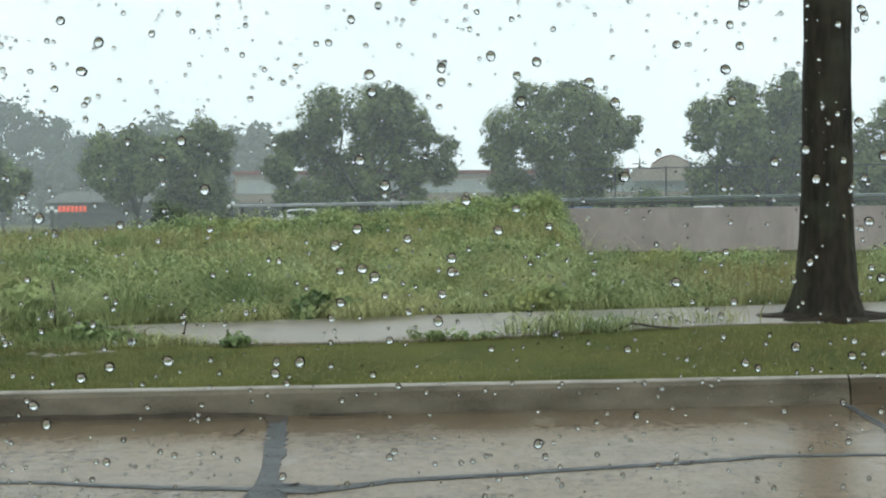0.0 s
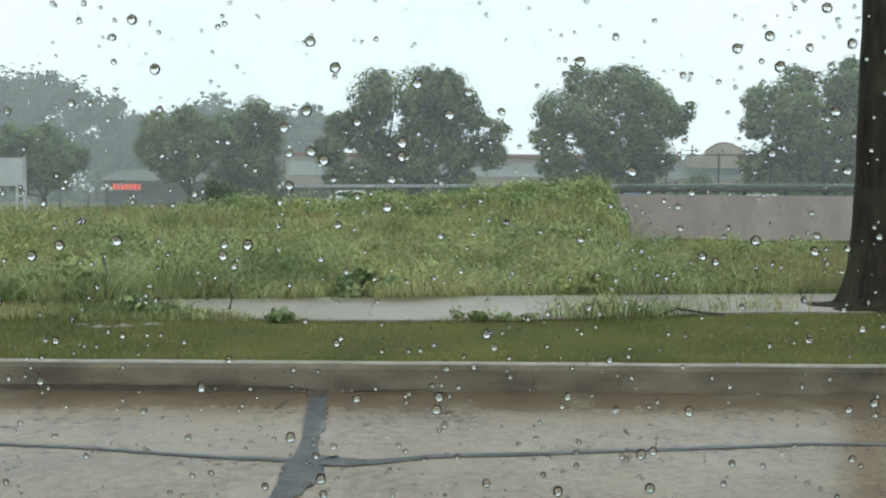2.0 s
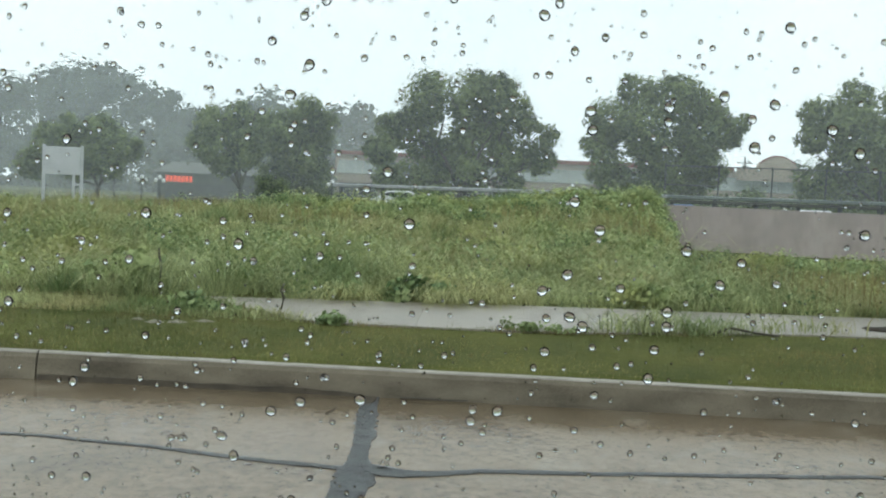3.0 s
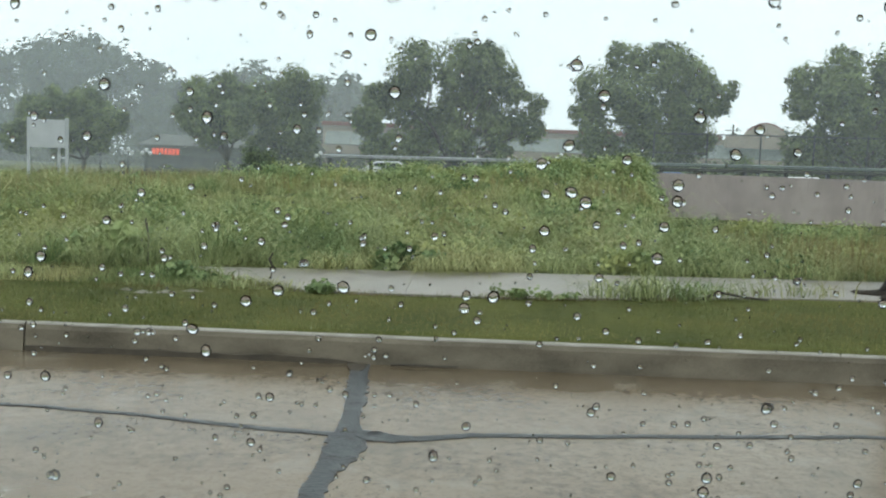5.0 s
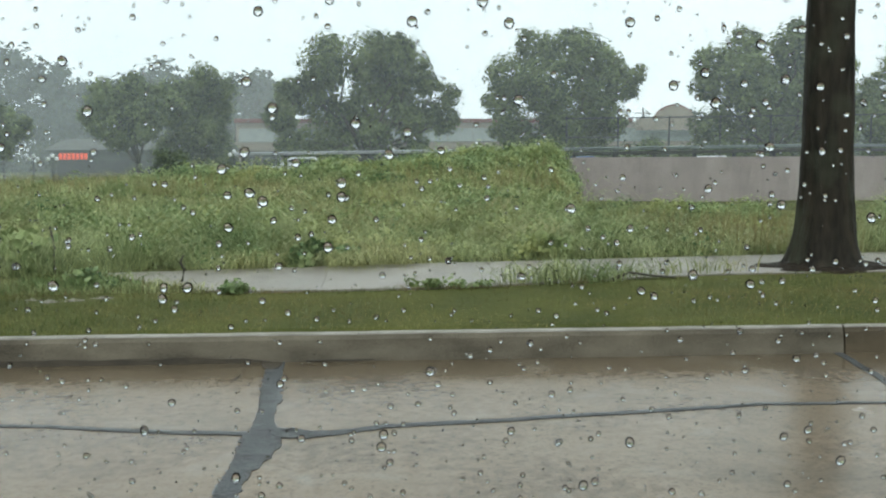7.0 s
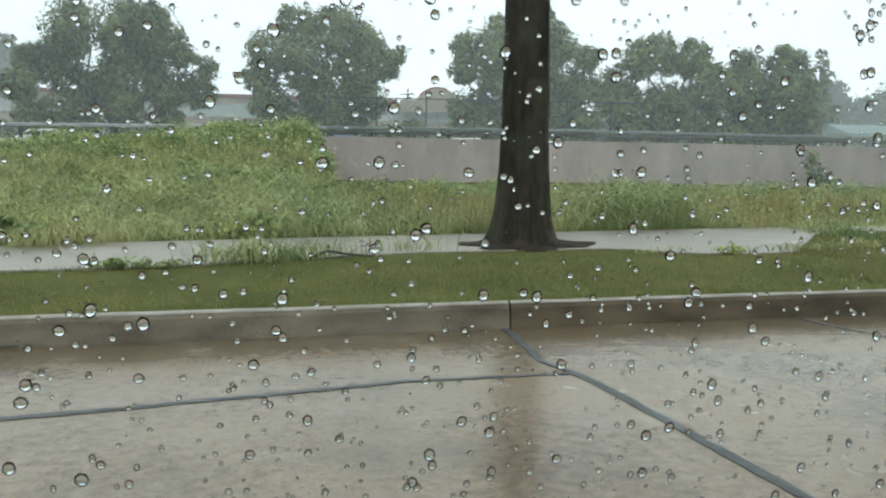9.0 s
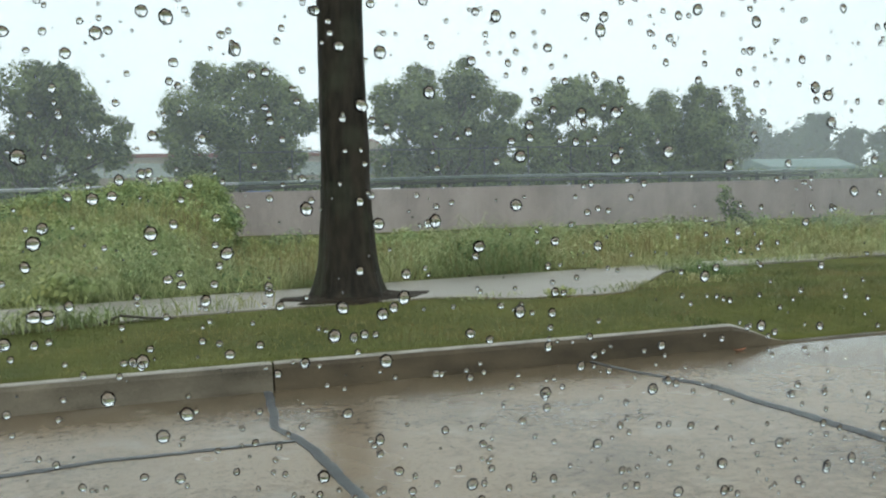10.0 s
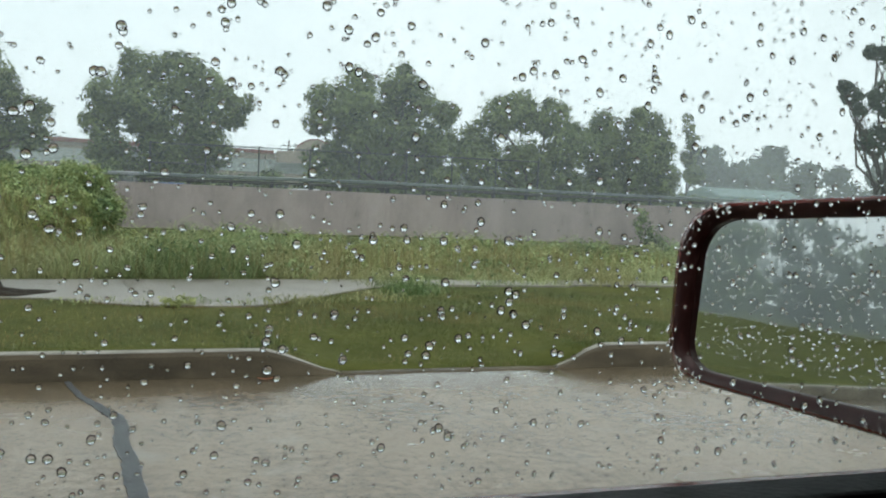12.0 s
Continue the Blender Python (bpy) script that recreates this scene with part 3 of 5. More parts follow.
# ---- grass ----
def blades(name, x, y, height, width, material, label, bend=0.45, parent=None, base=None, lean_to=None, arch=1, least=0.05):
    """Grass blades rooted on the ground. arch: 0 a mere spike, 1 bent once, 2 drooping in a curve."""
    n = len(x)
    rng = np.random.default_rng(abs(hash_name(name)))
    a = rng.uniform(0, 2 * math.pi, n)
    side = np.stack([np.cos(a), np.sin(a), np.zeros(n)], -1)
    b = rng.uniform(0, 2 * math.pi, n) if lean_to is None else lean_to + rng.normal(0, 0.5, n)
    lean = np.stack([np.cos(b), np.sin(b), np.zeros(n)], -1) * (rng.uniform(least, 1.0, n) ** 1.3 * bend)[:, None]
    h = height[:, None]
    z0 = ground_z(x, y) if base is None else base
    root = np.stack([x, y, z0 - 0.02], -1)
    up = np.array([0, 0, 1.0])
    amount = np.linalg.norm(lean, axis=1)[:, None]
    w = width[:, None] * side / 2
    if arch == 0:
        tip = root + h * ((0.95 - 0.3 * amount) * up + 0.9 * lean)
        v = np.stack([root - w, root + w, tip], 1).reshape(-1, 3)
        i = np.arange(n) * 3
        f = np.stack([i, i + 1, i + 2], -1)
    elif arch == 1:
        mid = root + h * (0.55 * up + 0.35 * lean)
        tip = root + h * ((0.95 - 0.35 * amount) * up + 1.05 * lean)
        v = np.stack([root - w, root + w, mid + 0.8 * w, mid - 0.8 * w, tip], 1).reshape(-1, 3)
        i = np.arange(n) * 5
        f = np.concatenate([np.stack([i, i + 1, i + 2], -1), np.stack([i, i + 2, i + 3], -1), np.stack([i + 3, i + 2, i + 4], -1)])
    else:
        m1 = root + h * (0.48 * up + 0.16 * lean)
        m2 = root + h * ((0.86 - 0.12 * amount) * up + 0.58 * lean)
        tip = root + h * ((0.98 - 0.55 * amount) * up + 1.25 * lean)
        v = np.stack([root - w, root + w, m1 + 0.9 * w, m1 - 0.9 * w, m2 + 0.6 * w, m2 - 0.6 * w, tip], 1).reshape(-1, 3)
        i = np.arange(n) * 7
        f = np.concatenate([np.stack([i + p, i + q, i + r], -1) for p, q, r in ((0, 1, 2), (0, 2, 3), (3, 2, 4), (3, 4, 5), (5, 4, 6))])
    return tagged(arrays(name, v, f, material, parent), label, "grass", kind="stuff")


def hash_name(s):
    return sum((k + 1) * ord(c) for k, c in enumerate(s))


rng = np.random.default_rng(11)
# mown verge
n = 110000
lx, ly = rng.uniform(-6, 14, n), KERB_Y + 0.026 + rng.uniform(0, 1, n) ** 1.15 * (8.97 - KERB_Y)
keep = (ly < near_edge(lx) + rng.normal(0, 0.06, n)) & ~((lx > 6.7) & (lx < 8.5) & (ly < 5.95)) & (np.hypot((lx - 4.19) / 0.68, (ly - 8.7) / 0.42) > 1)
keep |= (lx > 7.4) & (ly < near_edge(lx) + (lx - 7.4) * 0.8)
keep |= (lx < -2.75) | ((lx > 8.8) & (ly < 9.2))
keep &= ~((np.hypot((lx + 2.28) / 0.34, (ly - 7.14 - 0.35 * (lx + 2.4)) / 0.17) < 1 + 0.3 * np.sin(19 * lx)) & (rng.uniform(0, 1, n) < 0.75))
lx, ly = lx[keep], ly[keep]
patch = wave(lx * 1.6, ly * 1.6, 3)
blades("mown_grass", lx, ly, rng.uniform(0.03, 0.068, len(lx)) * (1 + 0.4 * patch), rng.uniform(0.004, 0.009, len(lx)), M_LAWN, "short wet mown grass on the verge behind the kerb", 1.7, arch=0, base=np.where(ly < KERB_Y + 0.06, np.maximum(ground_z(lx, KERB_Y + 0.08 + 0 * ly), 0.0), ground_z(lx, ly)))
# a ragged fringe over the near edge of the footpath
n = 5200
gx = rng.uniform(-2.7, 8.3, n)
gy = near_edge(gx) + rng.normal(-0.01, 0.045, n)
keep = np.hypot((gx - 4.19) / 0.68, (gy - 8.7) / 0.42) > 1
blades("fringe_grass", gx[keep], gy[keep], rng.uniform(0.05, 0.11, keep.sum()) * (0.8 + 0.5 * wave(gx[keep] * 2, gy[keep], 4)) * (1 - 0.5 * smooth01(4.0, 5.2, gx[keep])), rng.uniform(0.005, 0.009, keep.sum()), M_LAWN, "ragged grass fringe creeping over the footpath", 1.1)
n = 5200
tx = rng.uniform(-4.6, -1.3, n)
ty = rng.uniform(7.5, 8.35, n)
keep = (ty < near_edge(tx) + rng.normal(0.02, 0.05, n)) & (np.hypot((tx + 2.3) / 0.3, (ty - 7.3) / 0.14) > 1)
blades("long_turf", tx[keep], ty[keep], rng.uniform(0.05, 0.12, keep.sum()), rng.uniform(0.005, 0.009, keep.sum()), M_FIELD, "longer yellow-green turf where the footpath ends", 1.2)
n = 420
tx = np.concatenate([rng.normal(-0.22, 0.14, n), rng.normal(0.2, 0.1, n // 3), rng.normal(-1.2, 0.1, n // 3)])
ty = far_edge(tx) + rng.normal(0.06, 0.07, len(tx))
blades("matted_grass", tx, ty, rng.uniform(0.14, 0.3, len(tx)), rng.uniform(0.006, 0.011, len(tx)), M_MATTED, "pale matted grass lying over the far edge of the footpath", 2.2, lean_to=-math.pi / 2, arch=2, least=0.5)
n = 26000
sx, sy = rng.uniform(-5, 12, n), rng.uniform(KERB_Y + 0.15, 8.3, n)
keep = (wave(sx * 1.2, sy * 1.9, 7) + rng.normal(0, 0.15, n) > 0.1) & (sy < near_edge(sx))
blades("dry_grass", sx[keep], sy[keep], rng.uniform(0.03, 0.06, keep.sum()), rng.uniform(0.004, 0.008, keep.sum()), M_STRAW, "straw-coloured patches in the mown verge", 1.1, arch=0)


def wedge(n, y0, y1, rng):
    y = y0 * np.exp(rng.uniform(0, 1, n) * math.log(y1 / y0))
    return rng.uniform(-0.6 * y - 2, 1.08 * y + 5.5, n), y


# hummocks: fine blades spray out of common roots and droop over
n, per = 7800, 36
cx, cy = wedge(n, 8.6, 42.6, rng)
fx = np.repeat(cx, per)
fy = np.repeat(cy, per)
away = rng.uniform(0, 2 * math.pi, n * per)
fr = np.abs(rng.normal(0, 0.11, n * per)) * (1 + 0.035 * fy)
fx, fy = fx + fr * np.cos(away), fy + fr * np.sin(away)
tuft_h = np.repeat(np.exp(rng.normal(0.05, 0.42, n)).clip(0.35, 1.8), per)
n = n * per
keep = (fy > np.where((fx > -2.7) & (fx < 8.6), far_edge(fx), 8.7 + 0.1 * fx) + rng.normal(0, 0.06, n))
keep |= (fx > 7.5) & (fx < 8.7) & (fy > far_edge(fx) - (fx - 7.5) * 1.3 + rng.normal(0, 0.08, n))
keep |= (fx < -2.7) & (fy > 8.25 + rng.normal(0, 0.15, n))
keep &= ~((fx > 7.2) & (fy > WALL_Y - 0.5))
keep &= ~((fx > 8.9) & (fx < 14) & (np.abs(fy - far_edge(fx) + 0.32) < 0.13 + rng.normal(0, 0.12, n)))
fx, fy, away, tuft_h = fx[keep], fy[keep], away[keep], tuft_h[keep]
lush = 0.5 + 0.5 * wave(fx * 0.9, fy * 0.8, 5)
lump = np.clip(0.5 + 0.8 * wave(fx * 2.1, fy * 1.5, 8), 0, 1)
fh = rng.uniform(0.16, 0.4, len(fx)) * (0.26 + 0.45 * lush + 1.0 * lump ** 2) * tuft_h
fw = (0.0022 + 0.00042 * fy) * rng.uniform(0.6, 1.3, len(fx))
close = fy < 15.5
blades("rank_grass", fx[close], fy[close], fh[close], fw[close], M_FIELD, "tall rank green grass drooping behind the footpath", 2.0, lean_to=away[close], arch=2, least=0.45)
last = fy > 27
blades("distant_grass", fx[last], fy[last], fh[last] * 0.72, fw[last] * 1.1, M_FIELD, "rank green grass at the back of the field", 1.0, lean_to=away[last], arch=0, least=0.1)
far = ~close & ~last
blades("field_grass", fx[far], fy[far], fh[far], fw[far], M_FIELD, "tall rank green grass filling the vacant field", 1.6, lean_to=away[far], least=0.3)
n = 42000
dx, dy = wedge(n, 9.2, 42, rng)
keep = (wave(dx * 0.5, dy * 0.6, 9) > 0.1) & (dy > far_edge(dx) + 0.1) & ~((dx > 7.2) & (dy > WALL_Y - 0.5))
blades("seeding_grass", dx[keep], dy[keep], rng.uniform(0.35, 0.62, keep.sum()), (0.004 + 0.0004 * dy[keep]), M_STRAW, "thin dry seeding stalks among the field grass", 0.5)


def leaf_cloud(centres, radii, count, size, rng, flat=1.0, shell=0.6, clump=0.24, per=8, plump=0.42, grow=0.0):
    """Small pointed leaves gathered in clumps on the shells of lobes; returns points and faces."""
    C, R = np.asarray(centres, dtype=float), np.asarray(radii, dtype=float)
    wgt = R ** 2 / (R ** 2).sum()
    k = max(1, count // per)
    which = rng.choice(len(C), k, p=wgt)
    d = rng.normal(size=(k, 3))
    d /= np.linalg.norm(d, axis=1)[:, None]
    rad = R[which] * (shell + (1.0 - shell) * rng.uniform(0, 1, k) ** 0.6)
    mid = C[which] + d * rad[:, None] * np.array([1, 1, flat])
    mid = np.repeat(mid, per, axis=0)
    spread = np.repeat(R[which] * clump, per)[:, None]
    p = mid + rng.normal(size=mid.shape) * spread * np.array([1, 1, 0.7])
    m = len(p)
    face = np.repeat(d, per, axis=0) + np.array([0, 0, 0.35]) + rng.normal(size=(m, 3)) * 0.3
    u = np.cross(face, rng.normal(size=(m, 3)))
    u /= np.linalg.norm(u, axis=1)[:, None]
    w = np.cross(face, u)
    w /= np.linalg.norm(w, axis=1)[:, None]
    s = ((size + grow * p[:, 1]) * rng.uniform(0.6, 1.3, m))[:, None]
    v = np.stack([p - u * s * 0.6, p + w * s * plump, p + u * s * 0.6, p - w * s * plump], 1).reshape(-1, 3)
    i = np.arange(m) * 4
    f = np.concatenate([np.stack([i, i + 1, i + 2], -1), np.stack([i, i + 2, i + 3], -1)])
    return v, f


def bossed(centres, radii, rng, k=8):
    """Each mass of a crown broken into smaller bosses of leaves."""
    cs, rs = [], []
    for c, r in zip(centres, radii):
        cs.append(np.asarray(c, dtype=float))
        rs.append(r * 0.9)
        for _ in range(k):
            d = rng.normal(size=3)
            d /= np.linalg.norm(d)
            rr = r * rng.uniform(0.3, 0.48)
            cs.append(np.asarray(c) + d * (r - rr * 0.7) * rng.uniform(0.8, 1.22))
            rs.append(rr)
    return cs, rs


# leafy weeds through the field, thickest on the mound
n = 420
wx, wy = wedge(n, 10.2, 37, rng)
mx, my = rng.uniform(-7, 7.4, 400), rng.uniform(24, 37, 400)
bx, by = rng.uniform(3.0, 7.25, 170), rng.uniform(33, 37.5, 170)
mx, my = np.concatenate([mx, bx]), np.concatenate([my, by])
wx, wy = np.concatenate([wx, mx]), np.concatenate([wy, my])
rx, ry = rng.uniform(5, 40, 420), rng.uniform(11, 41, 420)
ok = ~((flank(wx, wy) > 7.3) & (wy > 13)) & (wy > far_edge(wx) + 0.35)
wx, wy = wx[ok], wy[ok]
low = ry > far_edge(rx) + 0.5
nx, ny = rng.uniform(-7, 15, 900), rng.uniform(9.0, 16, 900)
close_in = ny > far_edge(nx) + 0.15
wx, wy = np.concatenate([wx, rx[low], nx[close_in]]), np.concatenate([wy, ry[low], ny[close_in]])
wr = rng.uniform(0.09, 0.26, len(wx)) * (0.75 + 0.024 * wy)
hump = np.where((wx > 3.0) & (wx < 7.8) & (wy > 32.5), 0.26, 0.0)
wr = np.where((wx > 7) & (wy > 13), wr * 1.35, wr) * np.exp(rng.normal(0, 0.18, len(wx)))
wlump = np.clip(0.5 + 0.8 * wave(wx * 2.1, wy * 1.5, 8), 0, 1) ** 2
wc = np.stack([wx, wy, ground_z(wx, wy) + wr * 0.2 + 0.22 * wlump + hump * rng.uniform(0, 1, len(wx))], -1)
wv, wf = leaf_cloud(wc, wr, 220000, 0.019, rng, 0.8, 0.5, 0.33, 9, 0.34, 0.0023)
tagged(arrays("leafy_weeds", wv, wf, M_WEED), "bright green leafy weeds in clumps over the mound and field", "weeds", kind="stuff")


def weed(x, y, r, count, seed, label, tall=0.9):
    g = np.random.default_rng(seed)
    z = float(ground_z(x, y))
    cs = [(x + g.normal(0, r * 0.8), y + g.normal(0, r * 0.3), z + r * tall * g.uniform(0.3, 1.0)) for _ in range(5)]
    v, f = leaf_cloud(cs, [r * 0.6] * 5, count, r * 0.42, g, 0.8, 0.2, 0.4, 6)
    t = tagged(empty("weed", (x, y, z)), label, "weed", "weeds along the footpath")
    arrays("leaves", v, f, M_WEED, t)
    bm = bmesh.new()
    for c in cs:
        add_tube(bm, [(x, y, z - 0.02), ((x + c[0]) / 2, (y + c[1]) / 2, (z + c[2]) / 2 + 0.02), c], [0.006, 0.005, 0.002], 5)
    part("stems", bm, M_WEED, t)
    return t


weed(-1.06, 7.45, 0.10, 180, 1, "low leafy weed at the edge of the footpath")
weed(0.46, 7.6, 0.09, 200, 2, "low leafy weed spreading onto the footpath")
weed(0.68, 7.62, 0.07, 140, 3, "low leafy weed spreading onto the footpath")
weed(-2.35, 8.0, 0.11, 220, 4, "leafy weed in long grass at the end of the footpath")
weed(-2.05, 7.8, 0.08, 160, 5, "leafy weed in long grass at the end of the footpath")
weed(-3.4, 9.1, 0.28, 400, 6, "tall leafy weed in the field grass")
weed(-0.3, 9.35, 0.16, 320, 7, "leafy weed leaning over the far edge of the footpath")
weed(-0.62, 9.3, 0.17, 380, 9, "dark leafy weed leaning over the far edge of the footpath")
weed(1.75, 9.75, 0.2, 420, 10, "leafy weed standing in the long grass")
weed(5.9, 7.85, 0.08, 160, 8, "leafy weed at the edge of the footpath")


# long grass hanging over the near edge of the footpath
ex, ey, eh = [], [], []
for tx, ty, tn, th in ((1.28, 7.85, 130, 0.26), (1.55, 7.92, 150, 0.32), (1.85, 7.98, 110, 0.24), (2.35, 8.25, 45, 0.24), (2.75, 8.4, 40, 0.24), (3.1, 8.45, 26, 0.28), (2.1, 8.1, 40, 0.2), (6.7, 7.9, 30, 0.16), (5.3, 8.12, 50, 0.11), (6.1, 8.1, 60, 0.12), (7.0, 8.15, 90, 0.14), (7.7, 8.3, 120, 0.17), (8.2, 8.75, 120, 0.2), (8.5, 9.3, 120, 0.22), (-2.3, 8.1, 120, 0.2), (-1.7, 7.75, 100, 0.14)):
    ex.append(tx + rng.normal(0, 0.16, tn))
    ey.append(ty + rng.normal(0, 0.06, tn))
    eh.append(rng.uniform(0.5, 1.0, tn) * th)
ex, ey, eh = (np.concatenate(q) for q in (ex, ey, eh))
blades("edge_grass", ex, ey, eh, rng.uniform(0.007, 0.013, len(ex)), M_FIELD, "long grass overhanging the near edge of the footpath", 1.9, arch=2, least=0.2)


# ---- trees ----
def limb(bm, a, b, r0, r1, rnd, sag=0.12, steps=4):
    a, b = Vector(a), Vector(b)
    k = (b - a).length
    pts = [a + (b - a) * (i / steps) + (Vector((rnd.uniform(-1, 1), rnd.uniform(-1, 1), rnd.uniform(-0.4, 0.9))) * k * sag * math.sin(math.pi * i / steps)) for i in range(steps + 1)]
    add_tube(bm, pts, [r0 + (r1 - r0) * i / steps for i in range(steps + 1)], 7)


def tree(name, foot, depth, lobes, leaves, size, seed, label, radius=0.2, leaf=M_LEAF, group="trees behind the floodwall", fork=0.35):
    """lobes: (x, z, r) of the crown's masses."""
    g, rnd = np.random.default_rng(seed), random.Random(seed)
    z0 = float(ground_z(foot, depth))
    t = tagged(empty(name, (foot, depth, z0)), label, "tree", group)
    cs = [(x, depth + rnd.uniform(-0.7, 0.7) * (r + 0.6), z) for x, z, r in lobes]
    rs = [r for _, _, r in lobes]
    sub_c, sub_r = bossed(cs, rs, g, 11)
    v, f = leaf_cloud(sub_c, sub_r, int(leaves * 1.5), size * 0.84, g, shell=0.55, clump=0.2)
    arrays("crown", v, f, leaf, t)
    bm = bmesh.new()
    top = max(z for _, z, _ in lobes)
    split = Vector((foot + rnd.uniform(-0.2, 0.2), depth, z0 + (top - z0) * fork * 0.55))
    limb(bm, (foot, depth, z0 - 0.2), split, radius, radius * 0.75, rnd, 0.03, 5)
    part("trunk", bm, M_BRANCH, t, smooth=True)
    for c, r in zip(cs, rs):
        bm = bmesh.new()
        limb(bm, split, c, radius * 0.5, radius * 0.12, rnd)
        tip = Vector(c)
        for _ in range(3):
            e = tip + Vector((rnd.uniform(-1, 1), rnd.uniform(-1, 1), rnd.uniform(-0.2, 1))) * r * 0.8
            limb(bm, split.lerp(tip, 0.7), e, radius * 0.2, 0.015, rnd, 0.1, 3)
        part("limb", bm, M_BRANCH, t, smooth=True)
    return t


tree("oak_tree", -1.1, 62, [(-3.3, 7.3, 1.71), (-4.2, 5.2, 1.61), (-0.8, 7.6, 1.72), (1.1, 7.6, 1.65), (2.3, 6.2, 1.29), (0.3, 4.9, 1.97), (-2.6, 3.6, 1.72), (2.1, 3.9, 1.51), (4.2, 5.2, 0.93), (3.9, 3.6, 1.08), (-4.1, 2.3, 1.22), (-0.4, 2.5, 1.22), (1.9, 2.2, 1.08), (-2.5, 1.9, 0.93)], 32000, 0.22, 21, "broad leafy oak with a double domed crown", radius=0.28)
tree("oak_tree", -6.0, 60, [(-5.6, 5.4, 0.9), (-5.9, 3.8, 1.0), (-5.4, 2.1, 0.94)], 5200, 0.24, 22, "narrow dark young oak beside a larger one", radius=0.14)
tree("oak_tree", 12.1, 62, [(10.3, 8.2, 1.44), (8.4, 6.6, 1.51), (7.8, 4.8, 1.15), (12.5, 7.9, 1.51), (14.2, 7.3, 1.37), (15.5, 6.0, 1.09), (16.6, 6.6, 0.58), (10.4, 5.9, 1.98), (13.3, 4.9, 1.88), (8.4, 3.2, 1.37), (11.5, 3.2, 1.74), (14.4, 3.7, 1.31), (8.5, 2.2, 0.94), (10.5, 2.1, 0.94), (13.7, 2.5, 1.09)], 32000, 0.22, 23, "broad leafy oak with sky gaps in its crown", radius=0.28)
tree("oak_tree", 27.2, 66, [(22.9, 7.8, 1.34), (25.3, 8.6, 1.59), (28.0, 8.9, 1.54), (30.0, 8.2, 1.72), (31.6, 7.2, 1.07), (22.4, 6.1, 1.1), (24.6, 6.1, 1.99), (27.9, 5.9, 2.35), (30.8, 5.1, 1.73), (23.2, 3.4, 1.58), (26.4, 3.2, 1.85), (29.6, 3.4, 1.72), (22.7, 1.8, 1.03), (24.7, 1.9, 1.2), (27.7, 1.9, 1.22), (31.2, 2.5, 1.41)], 36000, 0.26, 24, "broad dense round-crowned oak", radius=0.28)
tree("oak_tree", 38.5, 66, [(35.9, 7.5, 1.52), (38.3, 8.0, 1.54), (41.0, 7.7, 1.56), (41.9, 6.5, 1.05), (35.0, 5.3, 1.6), (38.5, 4.5, 1.8), (41.1, 5.1, 1.74), (36.6, 3.1, 1.79), (40.5, 3.0, 1.65), (33.9, 4.0, 1.34), (34.8, 2.2, 1.18), (38.6, 2.2, 1.29), (42.0, 2.5, 1.14)], 32000, 0.26, 25, "round-crowned oak with a gap of sky in it", radius=0.25)
tree("oak_tree", 47.8, 66, [(45.8, 7.1, 1.69), (48.4, 7.4, 1.62), (50.0, 6.1, 1.18), (44.8, 5.2, 1.68), (48.0, 5.1, 2.16), (50.5, 4.6, 1.09), (46.6, 3.3, 1.88), (49.7, 3.2, 1.54), (45.1, 2.3, 1.24), (48.2, 2.2, 1.26), (51.4, 3.0, 1.1)], 28000, 0.26, 26, "dense oak with a domed crown", radius=0.25)
tree("oak_tree", -16.0, 66, [(-18.1, 5.1, 1.31), (-16.1, 5.6, 1.38), (-19.2, 4.0, 1.0), (-17.3, 3.6, 1.54), (-15.2, 3.8, 1.46), (-14.1, 4.7, 1.23)], 14000, 0.23, 27, "small spreading tree with a forked trunk", radius=0.2)
tree("oak_tree", -12.6, 72, [(-14.4, 5.6, 1.68), (-12.2, 6.2, 1.76), (-11.7, 4.9, 1.17), (-13.3, 3.9, 1.93), (-12.3, 3.3, 1.59), (-14.9, 1.9, 1.51), (-12.0, 1.6, 1.76), (-11.5, 1.5, 1.01)], 20000, 0.24, 28, "bushy round tree in the rain", radius=0.2)
tree("oak_tree", -26.8, 68, [(-30.2, 3.6, 1.34), (-28.7, 4.2, 1.43), (-26.7, 4.3, 1.59), (-24.8, 3.5, 1.26), (-31.4, 2.1, 1.18), (-27.8, 2.5, 1.51), (-25.6, 2.4, 1.17)], 14000, 0.25, 29, "small dark tree beside the restaurant", radius=0.2)
tree("oak_tree", 67.2, 85, [(66.8, 10.7, 0.59), (66.8, 9.5, 0.71), (67.1, 8.2, 0.83), (67.5, 6.6, 0.95), (67.5, 4.8, 1.07)], 2200, 0.3, 30, "thin tall poplar standing in the mist", radius=0.14, fork=0.5)
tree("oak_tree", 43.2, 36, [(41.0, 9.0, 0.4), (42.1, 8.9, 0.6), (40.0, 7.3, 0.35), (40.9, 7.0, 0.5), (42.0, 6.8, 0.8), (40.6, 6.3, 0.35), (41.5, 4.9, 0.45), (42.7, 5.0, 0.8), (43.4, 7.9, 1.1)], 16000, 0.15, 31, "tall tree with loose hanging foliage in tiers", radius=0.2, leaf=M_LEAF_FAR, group="")
